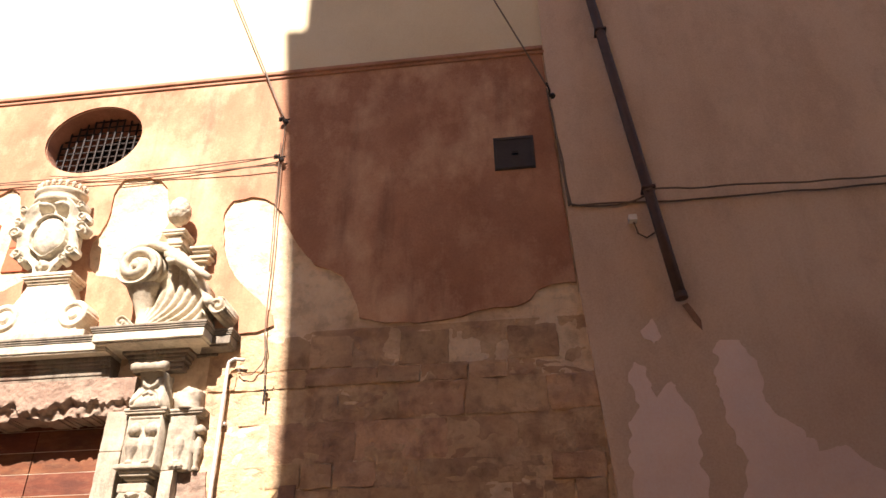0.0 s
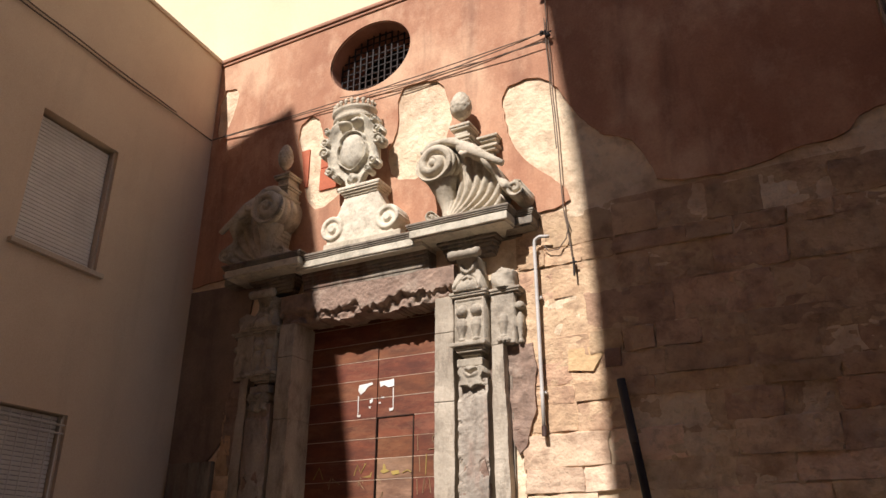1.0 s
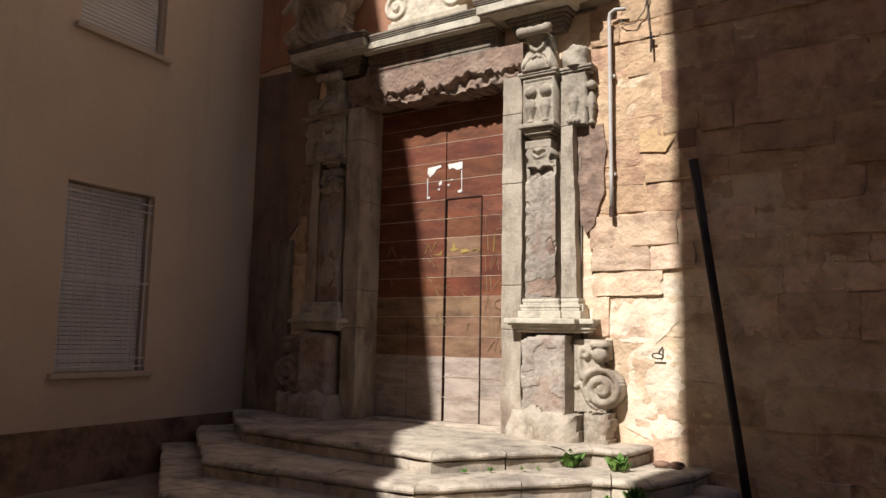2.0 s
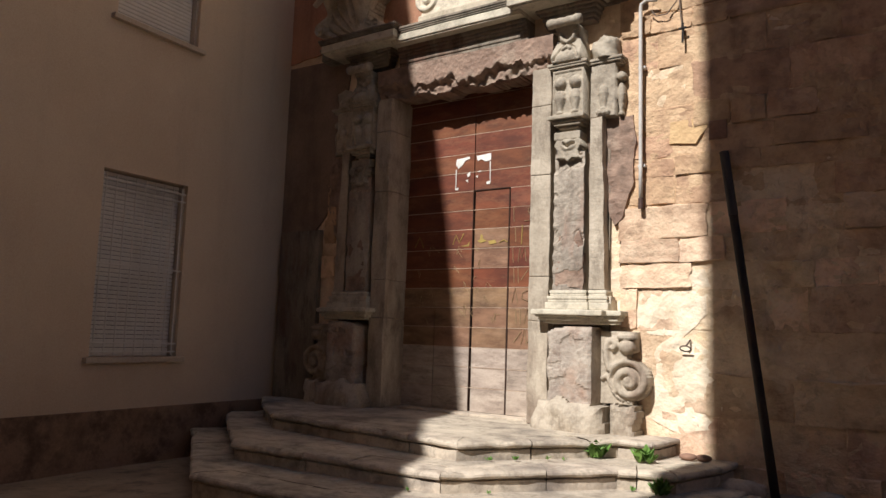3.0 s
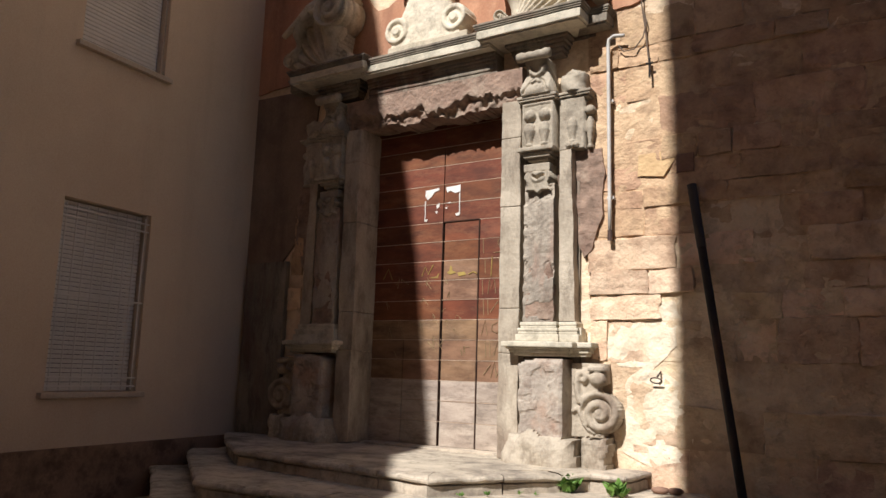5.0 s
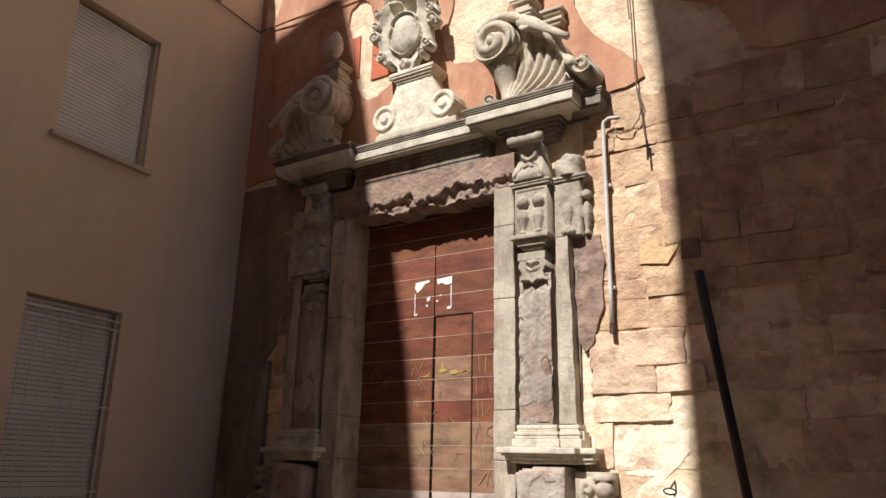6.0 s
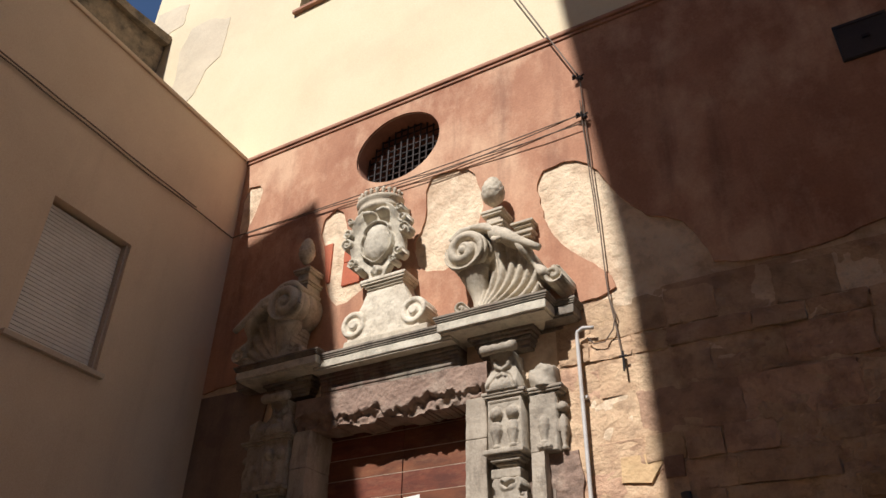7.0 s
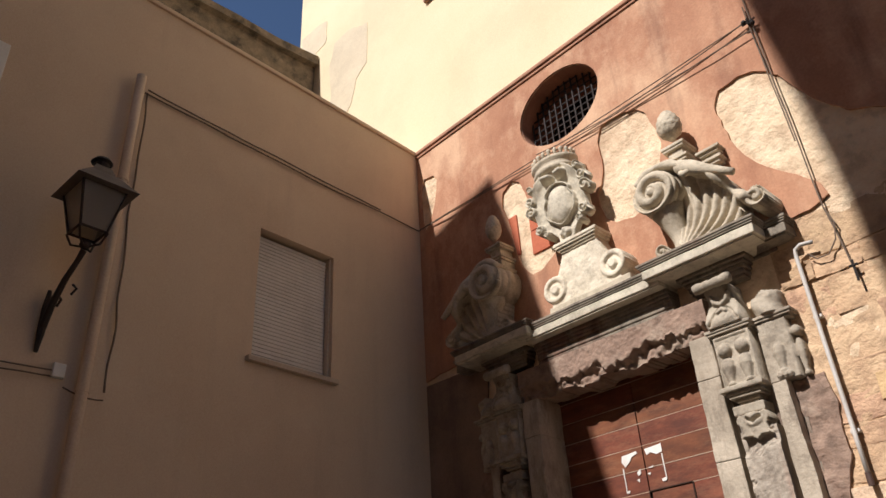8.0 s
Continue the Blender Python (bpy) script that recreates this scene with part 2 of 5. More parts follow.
# ---- mesh helpers ----
def thing(name, base, label="", category="", group="", kind=""):
    ob = new(name)
    ob.empty_display_size = 0.1
    ob.matrix_basis = Matrix.Translation(base)
    return tagged(ob, label, category, group, kind)


def mesh_of(name, bm, material, smooth=False):
    bmesh.ops.recalc_face_normals(bm, faces=bm.faces[:])
    me = bpy.data.meshes.new(name)
    bm.to_mesh(me)
    bm.free()
    me.materials.append(material)
    if smooth:
        me.polygons.foreach_set("use_smooth", [True] * len(me.polygons))
    return me


def part(name, bm, material, parent, label="", smooth=False):
    """One mesh under a thing or a part; its points are given in world places."""
    ob = new(name, mesh_of(name, bm, material, smooth))
    ob.parent = parent
    if parent.type == "EMPTY":
        ob.matrix_parent_inverse = parent.matrix_basis.inverted()
    return tagged(ob, label)


def single(name, bm, material, label="", category="", group="", kind="", smooth=False):
    return tagged(new(name, mesh_of(name, bm, material, smooth)), label, category, group, kind)


def B():
    return bmesh.new()


def box(bm, x0, x1, y0, y1, z0, z1, bev=0.0, cut=0.0, amp=0.0, seed=0.0, m=None):
    """A box; bev rounds its edges, cut/amp make it uneven like worn stone."""
    b = bmesh.new()
    bmesh.ops.create_cube(b, size=1.0)
    for v in b.verts:
        v.co = Vector((x0 + (v.co.x + 0.5) * (x1 - x0), y0 + (v.co.y + 0.5) * (y1 - y0), z0 + (v.co.z + 0.5) * (z1 - z0)))
    if bev:
        bmesh.ops.bevel(b, geom=b.edges[:], offset=bev, segments=2, affect="EDGES", profile=0.6)
    if cut:
        for axis in range(3):
            es = [e for e in b.edges if abs((e.verts[0].co - e.verts[1].co)[axis]) > cut * 1.5 and abs((e.verts[0].co - e.verts[1].co).normalized()[axis]) > 0.9]
            if es:
                k = int(min(12, max(1, (e_len := max(e.calc_length() for e in es)) / cut - 1)))
                bmesh.ops.subdivide_edges(b, edges=es, cuts=k, use_grid_fill=True)
    if amp:
        for v in b.verts:
            q = v.co * 3.1 + Vector((seed, seed * 1.7, -seed))
            v.co += noise.noise_vector(q) * amp + noise.noise_vector(q * 3.3) * amp * 0.5
    join(bm, b, m)


def join(bm, b, m=None):
    if m is not None:
        b.transform(m)
    tmp = bpy.data.meshes.new("tmp")
    b.to_mesh(tmp)
    b.free()
    bm.from_mesh(tmp)
    bpy.data.meshes.remove(tmp)


def jag(pts, step=0.12, amp=0.03, seed=0.0, open_end=False):
    """An outline in x and z with a ragged edge."""
    out = []
    for i, p in enumerate(pts[:-1] if open_end else pts):
        a, b = Vector((p[0], 0, p[1])), Vector((pts[(i + 1) % len(pts)][0], 0, pts[(i + 1) % len(pts)][1]))
        k = max(1, int((b - a).length / step))
        for j in range(k):
            q = a.lerp(b, j / k)
            d = noise.noise_vector(q * 2.3 + Vector((seed, 3.7, 0))) * amp + noise.noise_vector(q * 9.0 + Vector((0, seed, 1))) * amp * 0.5
            out.append((q.x + d.x, q.z + d.z))
    return out + ([pts[-1]] if open_end else [])


def slab(bm, outer, holes, y0, y1):
    """A plate in the facade's plane: outline and holes in (x, z), from y0 (front) to y1."""
    b = bmesh.new()
    for loop in (outer, *holes):
        vs = [b.verts.new((x, y0, z)) for x, z in loop]
        for i in range(len(vs)):
            b.edges.new((vs[i], vs[(i + 1) % len(vs)]))
    bmesh.ops.triangle_fill(b, use_beauty=True, use_dissolve=False, edges=b.edges[:], normal=(0, -1, 0))
    r = bmesh.ops.extrude_face_region(b, geom=b.faces[:])
    for v in [g for g in r["geom"] if isinstance(g, bmesh.types.BMVert)]:
        v.co.y = y1
    join(bm, b)


def rough_slab(bm, outline, y0, y1, amp=0.03, seed=0.0):
    """A plate with a broken, uneven face."""
    b = bmesh.new()
    vs = [b.verts.new((x, y0, z)) for x, z in outline]
    for i in range(len(vs)):
        b.edges.new((vs[i], vs[(i + 1) % len(vs)]))
    bmesh.ops.triangle_fill(b, use_beauty=True, use_dissolve=False, edges=b.edges[:], normal=(0, -1, 0))
    for _ in range(3):
        bmesh.ops.subdivide_edges(b, edges=[e for e in b.edges if e.calc_length() > 0.07], cuts=1)
        bmesh.ops.triangulate(b, faces=b.faces[:])
    inner = [v for v in b.verts if not v.is_boundary]
    r = bmesh.ops.extrude_face_region(b, geom=b.faces[:])
    back = set(g for g in r["geom"] if isinstance(g, bmesh.types.BMVert))
    for v in b.verts:
        if v in back:
            v.co.y = y1
        else:
            q = v.co * 4.0 + Vector((seed, 0, 0))
            v.co.y += amp * (noise.noise(q) + 0.6 * noise.noise(q * 2.6) + 0.4 * abs(noise.noise(q * 5)))
    join(bm, b)


def flat(bm, pts, z0, z1, bev=0.0):
    """A plate in plan: outline in (x, y), from z0 to z1, its upper edge rounded by bev."""
    b = bmesh.new()
    f = b.faces.new([b.verts.new((x, y, z0)) for x, y in pts])
    r = bmesh.ops.extrude_face_region(b, geom=[f])
    for v in [g for g in r["geom"] if isinstance(g, bmesh.types.BMVert)]:
        v.co.z = z1
    if bev:
        es = [e for e in b.edges if all(abs(v.co.z - z1) < 1e-5 for v in e.verts)]
        bmesh.ops.bevel(b, geom=es, offset=bev, segments=3, affect="EDGES", profile=0.5)
    join(bm, b)


def tube(bm, pts, r, n=8, taper=None, cap=True):
    """A round bar along points; taper gives a radius for each point."""
    pts = [Vector(p) for p in pts]
    rings, side = [], None
    for i, p in enumerate(pts):
        d = (pts[min(i + 1, len(pts) - 1)] - pts[max(i - 1, 0)]).normalized()
        if side is None:
            side = d.cross(Vector((0.13, 0.31, 0.94)) if abs(d.z) < 0.9 else Vector((1, 0, 0))).normalized()
        side = (side - d * side.dot(d)).normalized()
        up = d.cross(side)
        rr = taper[i] if taper else r
        rings.append([bm.verts.new(p + (side * math.cos(2 * math.pi * k / n) + up * math.sin(2 * math.pi * k / n)) * rr) for k in range(n)])
    for a, b in zip(rings, rings[1:]):
        for k in range(n):
            bm.faces.new((a[k], a[(k + 1) % n], b[(k + 1) % n], b[k]))
    if cap:
        bm.faces.new(rings[0][::-1])
        bm.faces.new(rings[-1])


def ball(bm, c, r, sx=1.0, sy=1.0, sz=1.0, u=12, v=8, amp=0.0, freq=6.0):
    b = bmesh.new()
    bmesh.ops.create_uvsphere(b, u_segments=u, v_segments=v, radius=r)
    for w in b.verts:
        if amp:
            w.co *= 1 + amp * noise.noise(w.co * freq / r)
        w.co = Vector((w.co.x * sx + c[0], w.co.y * sy + c[1], w.co.z * sz + c[2]))
    join(bm, b)


def rowpts(a, b, k, sag=0.0):
    a, b = Vector(a), Vector(b)
    return [a.lerp(b, i / k) - Vector((0, 0, sag * 4 * (i / k) * (1 - i / k))) for i in range(k + 1)]


# ---- the large structure ----
FY = 9.8          # plane of the church facade
AX = -5.66        # axis of the portal


def ground_z(x):
    return -0.05 + 0.042 * (max(-12.0, min(4.0, x)) + 2.0)


bm = B()
xs = [-400, -60, -12, -10, -8.5, -7, -6, -5, -4, -3, -2, -1, 0, 2, 4, 60, 400]
ys = [-400, -60, -10, -2, 1, 3, 4, 5, 6, 7, 8, 9, 10, 12, 60, 400]
gv = [[bm.verts.new((x, y, ground_z(x) + 0.012 * noise.noise(Vector((x, y, 0))))) for y in ys] for x in xs]
for i in range(len(xs) - 1):
    for j in range(len(ys) - 1):
        bm.faces.new((gv[i][j], gv[i + 1][j], gv[i + 1][j + 1], gv[i][j + 1]))
single("ground", bm, M_GROUND, "dusty grey-brown street paving sloping past the church steps", "street", kind="structure", smooth=True)

OVAL = [(-5.84 + 0.72 * math.cos(a), 8.62 + 0.60 * math.sin(a)) for a in (2 * math.pi * k / 48 for k in range(48))]
DOOR_NOTCH = [(-9.3, -0.6), (AX - 1.12, -0.6), (AX - 1.12, 4.60), (AX + 1.12, 4.60), (AX + 1.12, -0.6), (1.02, -0.6), (1.02, 9.46), (-9.3, 9.46)]
bm = B()
slab(bm, DOOR_NOTCH, [OVAL], FY + 0.03, FY + 0.75)
facade = single("wall_north", bm, M_MASON, "old church wall of mortared sandstone rubble under peeling plaster", "wall", kind="structure")

def rounded(pts, times=2, closed=True):
    """The outline with its corners cut soft."""
    for _ in range(times):
        out = [] if closed else [pts[0]]
        for i in range(len(pts) if closed else len(pts) - 1):
            p, q = pts[i], pts[(i + 1) % len(pts)]
            out += [(p[0] * 0.75 + q[0] * 0.25, p[1] * 0.75 + q[1] * 0.25), (p[0] * 0.25 + q[0] * 0.75, p[1] * 0.25 + q[1] * 0.75)]
        pts = out if closed else out + [pts[-1]]
    return pts


# terracotta plaster with its ragged lower edge and the patches where it fell off
LOW = [(0.70, 5.79), (0.31, 5.77), (0.10, 5.53), (-0.42, 5.54), (-0.68, 5.41), (-1.80, 5.42), (-1.92, 5.85), (-2.11, 6.15), (-2.50, 6.30), (-2.81, 6.87), (-2.95, 7.20), (-3.24, 7.40),
       (-3.72, 7.31), (-3.66, 6.77), (-3.50, 6.28), (-3.30, 6.04), (-2.90, 5.72), (-2.84, 5.42), (-3.80, 5.40)]
LEFTLOW = [(-6.6, 5.38), (-7.75, 5.30), (-8.2, 5.42), (-8.95, 5.36)]
outline = [(-8.95, 9.42), (0.58, 9.42)] + jag(rounded(LOW, 1, False), 0.05, 0.035, 0.0, True) + jag(LEFTLOW, 0.10, 0.04, 2.0, True)
PATCH_B = [(-5.30, 7.81), (-4.90, 7.86), (-4.60, 7.74), (-4.42, 7.20), (-4.55, 6.60), (-4.88, 6.25), (-5.38, 6.39), (-5.46, 6.8), (-5.30, 7.06)]
PATCH_C = [(-7.12, 7.70), (-6.75, 7.90), (-6.56, 7.30), (-6.16, 6.75), (-6.12, 6.42), (-6.6, 6.16), (-6.85, 6.40), (-6.92, 6.85)]
PATCH_D = [(-8.86, 8.95), (-8.40, 8.86), (-8.46, 8.45), (-8.62, 8.05), (-8.80, 7.85)]
bm = B()
slab(bm, outline, [OVAL, jag(rounded(PATCH_B, 1), 0.05, 0.03, 1.0), jag(rounded(PATCH_C, 1), 0.05, 0.03, 4.0), jag(rounded(PATCH_D, 1), 0.05, 0.02, 6.0)], FY, FY + 0.032)
part("plaster", bm, M_TERRA, facade, "peeling terracotta plaster with ragged edges")
bm = B()
slab(bm, [(-8.95, 5.30)] + jag([(-7.6, 5.28), (-7.82, 4.2), (-7.86, 3.6), (-7.95, 3.05), (-8.25, 2.72), (-8.95, 2.78)], 0.10, 0.03, 2.0, True), [], FY + 0.004, FY + 0.033)
part("plaster", bm, M_BROWNPLASTER, facade, "brown-grey plaster")

for k, pl in enumerate(([(-3.70, 1.50), (-3.70, 2.12), (-3.3, 2.2), (-2.9, 2.12), (-2.66, 2.08), (-2.6, 1.9), (-2.66, 1.62), (-2.75, 1.5), (-2.9, 1.36), (-3.3, 1.45)],
                        [(-3.40, 2.52), (-3.2, 2.62), (-2.9, 2.6), (-2.72, 2.62), (-2.62, 2.5), (-2.7, 2.36), (-2.8, 2.30), (-3.3, 2.40)],
                        [(-3.22, 0.55), (-3.15, 1.28), (-2.95, 1.40), (-2.7, 1.32), (-2.5, 1.1), (-2.45, 0.7), (-2.6, 0.45), (-2.9, 0.40)])):
    bm = B()
    rough_slab(bm, jag(pl, 0.06, 0.07, k + 11), FY + 0.019, FY + 0.034, 0.016, k)
    part("mortar_wash", bm, M_WASH, facade, "pale smeared mortar")
# smeared mortar from which the blocks stand out unevenly
def mortar(x0, x1, z0, z1, material, label, step=0.04):
    nx, nz = int((x1 - x0) / step), int((z1 - z0) / step)
    co, fa = [], []
    for i in range(nx + 1):
        for j in range(nz + 1):
            q = Vector((x0 + (x1 - x0) * i / nx, 0, z0 + (z1 - z0) * j / nz))
            d = noise.noise(q * 1.3 + Vector((5, 0, 2))) * 0.020 + noise.noise(q * 4.5) * 0.012 + noise.noise(q * 13) * 0.006
            co.append((q.x, FY + min(0.05, max(0.004, (0.028 if q.z < 3.6 else 0.024) + d)), q.z))
            if i < nx and j < nz:
                a = i * (nz + 1) + j
                fa.append((a, a + nz + 1, a + nz + 2, a + 1))
    me = bpy.data.meshes.new("mortar")
    me.from_pydata(co, [], fa)
    me.materials.append(material)
    ob = new("mortar", me)
    ob.parent = facade
    tagged(ob, label)


mortar(-3.58, 0.84, -0.3, 2.68, M_MASON, "pale mortar smeared over the rubble")
mortar(-3.58, 0.84, 2.68, 5.38, M_MASON_UP, "brown mortar smeared over the rubble")
# round window: reveal, bars, near-black sheet painted as the unlit room behind
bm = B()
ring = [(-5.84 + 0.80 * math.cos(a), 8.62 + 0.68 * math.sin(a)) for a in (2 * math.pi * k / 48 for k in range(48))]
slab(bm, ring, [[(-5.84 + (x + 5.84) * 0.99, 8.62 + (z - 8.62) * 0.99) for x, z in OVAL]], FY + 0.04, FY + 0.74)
part("window_reveal", bm, M_REVEAL, facade, "terracotta plastered window reveal")
win = thing("oval_window", (-5.84, FY + 0.4, 8.0), "deep oval church window closed by a dark iron lattice", "window", kind="structure")
for i in range(13):
    x = -6.52 + i * 0.113
    h = 0.60 * math.sqrt(max(0.0, 1 - ((x + 5.84) / 0.73) ** 2))
    if h > 0.05:
        bm = B()
        tube(bm, rowpts((x, FY + 0.27, 8.62 - h), (x, FY + 0.27, 8.62 + h), 2), 0.014, 6)
        part("bar", bm, M_IRON, win)
for i in range(11):
    z = 8.06 + i * 0.113
    h = 0.72 * math.sqrt(max(0.0, 1 - ((z - 8.62) / 0.61) ** 2))
    if h > 0.05:
        bm = B()
        tube(bm, rowpts((-5.84 - h, FY + 0.292, z), (-5.84 + h, FY + 0.292, z), 2), 0.014, 6)
        part("bar", bm, M_IRON, win)
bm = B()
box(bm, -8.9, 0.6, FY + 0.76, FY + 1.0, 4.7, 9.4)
single("wall_inner", bm, M_DARK, "near-black sheet standing in for the unlit church interior", "wall", kind="structure")
# second near-black sheet: the dark behind the door is in its colour
bm = B()
box(bm, AX - 1.3, AX + 1.3, FY + 0.80, FY + 1.0, -0.4, 4.68)
single("wall_inner_low", bm, M_DARK, "near-black sheet standing in for the unlit space behind the door", "wall", kind="structure")

# moulding and the upper wall
bm = B()
box(bm, -8.93, 0.62, FY - 0.025, FY + 0.2, 9.425, 9.475, 0.012)
box(bm, -8.93, 0.60, FY - 0.055, FY + 0.2, 9.478, 9.545, 0.02)
single("trim_moulding", bm, M_MOULD, "thin terracotta string moulding across the church wall", "moulding", kind="structure")
bm = B()
WIN_UP = [(-8.35, 12.98), (-7.25, 12.98), (-7.25, 14.6), (-8.35, 14.6)]
slab(bm, [(-13.0, 9.0), (-8.94, 9.0), (-8.94, 9.55), (0.75, 9.55), (0.75, 24.0), (-13.0, 24.0)], [WIN_UP], FY + 0.02, FY + 0.7)
upper = single("wall_north_upper", bm, M_YELLOW, "smooth cream yellow upper church wall", "wall", kind="structure")
for k, pl in enumerate(([(-11.5, 14.25), (-10.9, 14.2), (-10.3, 13.92), (-10.35, 12.8), (-10.68, 12.55), (-10.87, 12.0), (-11.3, 11.7), (-11.6, 12.3), (-11.68, 13.6)],
                        [(-12.92, 15.45), (-12.3, 15.36), (-11.82, 15.22), (-11.9, 14.56), (-12.4, 14.45), (-12.85, 14.2)])):
    bm = B()
    slab(bm, jag(pl, 0.12, 0.05, k), [], FY + 0.012, FY + 0.022)
    part("repair_patch", bm, M_GREYPLASTER, upper, "unpainted grey plaster patch")
bm = B()
box(bm, -8.45, -7.15, FY - 0.06, FY + 0.3, 12.90, 12.975, 0.01)
part("window_sill", bm, M_MOULD, upper, "stone sill of the upper window")
bm = B()
box(bm, -8.34, -7.26, FY + 0.25, FY + 0.3, 12.99, 14.59)
part("window_pane", bm, M_DARK, upper, "dark window pane")

# neighbouring house to the right, almost flush
bm = B()
slab(bm, [(0.95, -0.6), (14.0, -0.6), (14.0, 24.0), (0.76, 24.0), (0.60, 9.5), (0.72, 5.8), (0.86, 3.5)], [], FY - 0.02, FY + 0.6)
right = single("wall_east_house", bm, M_RIGHT, "stained beige plastered house wall beside the church", "wall", kind="structure")
for k, pl in enumerate(([(1.02, 2.0), (0.98, 3.3), (1.02, 4.1), (1.12, 4.25), (1.16, 4.75), (1.30, 4.72), (1.40, 4.35), (1.52, 4.5), (1.72, 4.1), (1.78, 3.3), (1.9, 2.0)],
                        [(1.9, 2.0), (1.85, 3.1), (2.12, 3.4), (2.1, 4.2), (1.98, 4.6), (2.1, 4.95), (2.34, 4.95), (2.5, 4.7), (2.45, 4.3), (2.7, 4.0), (2.8, 3.7), (3.1, 3.75), (3.3, 3.55), (4.2, 3.3), (5.5, 3.2), (5.5, 2.0)],
                        [(1.36, 5.15), (1.52, 5.2), (1.56, 5.05), (1.42, 4.98)])):
    bm = B()
    slab(bm, jag(pl, 0.035, 0.11, k + 3), [], FY - 0.026, FY - 0.019)
    part("flaked_patch", bm, M_PINKPALE, right, "pale flaked patch of damp plaster")

# house on the left, its wall meeting the church at a slight angle
WL = Matrix.Translation((-8.905, FY, 0)) @ Matrix(((0.0827, 0.9966, 0, 0), (-0.9966, 0.0827, 0, 0), (0, 0, 1, 0), (0, 0, 0, 1)))
# local x runs along the wall away from the church, local y out into the street


def wl(bm):
    bm.transform(WL)
    return bm


WU = (1.80, 3.03)
bm = B()
b = bmesh.new()
for loop in ([(-0.5, -0.6), (14.0, -0.6), (14.0, 9.50), (-0.5, 9.50)], [(WU[0], 0.94), (WU[1], 0.94), (WU[1], 3.14), (WU[0], 3.14)], [(WU[0], 4.99), (WU[1], 4.99), (WU[1], 6.80), (WU[0], 6.80)]):
    vs = [b.verts.new((x, 0, z)) for x, z in loop]
    for i in range(len(vs)):
        b.edges.new((vs[i], vs[(i + 1) % len(vs)]))
bmesh.ops.triangle_fill(b, use_beauty=True, use_dissolve=False, edges=b.edges[:], normal=(0, 1, 0))
r = bmesh.ops.extrude_face_region(b, geom=b.faces[:])
for v in [g for g in r["geom"] if isinstance(g, bmesh.types.BMVert)]:
    v.co.y = -0.35
join(bm, b)
house = single("wall_west_house", wl(bm), M_LEFT, "smooth beige plastered wall of the side house", "wall", kind="structure")
bm = B()
box(bm, 0.0, 14.0, 0.0, 0.025, -0.6, 0.33, 0.006)
part("plinth", wl(bm), M_PLINTH, house, "brown damp-stained plinth band")
bm = B()
box(bm, 0.0, 14.0, -0.5, 0.035, 9.48, 9.55, 0.012)
part("roof_edge", wl(bm), M_LEFT, house, "thin projecting roof edge")
bm = B()
box(bm, 0.0, 14.0, -4.0, -0.36, 9.30, 9.46)
part("roof", wl(bm), M_MOSS, house, "flat roof")
bm = B()
box(bm, -12.6, -12.3, -4.0, FY, 8.8, 14.1, 0, 0.35, 0.07)
box(bm, -12.75, -12.15, -4.0, FY, 14.05, 14.25, 0, 0.35, 0.07)
single("wall_far_west", bm, M_MOSS, "dark mossy old wall top rising behind the side house", "wall", kind="structure")

# unseen blocks added behind the viewpoint, outlined to shape the sunlit band
bm = B()
SHADE = [(-20, -1), (-4.6, -1), (-4.75, 7.3), (-5.62, 9.25), (-6.55, 10.4), (-6.85, 11.4), (-7.15, 13.8), (-7.75, 16.9), (-8.33, 18.95), (-9.8, 18.5), (-20, 18.0)]
slab(bm, SHADE, [], -1.0, -5.0)
single("wall_south_house", bm, M_SOUTH, "unseen block added to cast the left-hand shadow edge", "wall", kind="structure")
bm = B()
slab(bm, [(-3.62, -1), (20, -1), (20, 34), (-3.98, 34), (-3.98, 21.25), (-4.30, 21.25), (-4.02, 20.2), (-3.74, 15.1)], [], -1.0, -6.0)
single("wall_south_tower", bm, M_SOUTH, "unseen tall block added to shade the right-hand part", "wall", kind="structure")

# added wall out of view; its height sets the fill light from the east
bm = B()
box(bm, 9.0, 9.6, -12.0, FY - 0.03, -0.6, 5.0)
single("wall_east", bm, M_RIGHT, "unseen plain wall added to limit skylight from the east", "wall", kind="structure")

# ---- steps ----
PLAT = [(-8.80, 9.55), (-8.10, 8.92), (-7.07, 8.14), (-4.28, 7.80), (-3.50, 8.92), (-3.30, 9.16), (-2.98, 9.2), (-2.92, 9.84), (-3.3, 9.86), (-8.85, 9.86)]
STEP2 = [(-8.78, 8.9), (-8.3, 8.52), (-6.50, 7.12), (-4.05, 7.24), (-3.04, 8.52), (-2.90, 8.62), (-2.56, 8.66), (-2.37, 9.4), (-2.36, 9.84), (-2.8, 9.86), (-8.80, 9.86)]
STEP3 = [(-8.72, 8.3), (-8.15, 7.90), (-6.2, 6.42), (-4.66, 6.42), (-3.31, 7.02), (-2.4, 8.2), (-2.2, 8.9), (-2.1, 9.84), (-2.6, 9.86), (-8.78, 9.86)]
stair = thing("church_steps", (-5.5, 8.0, 0.0), "worn polygonal stone steps with rounded nosings before the portal", "steps", kind="structure")


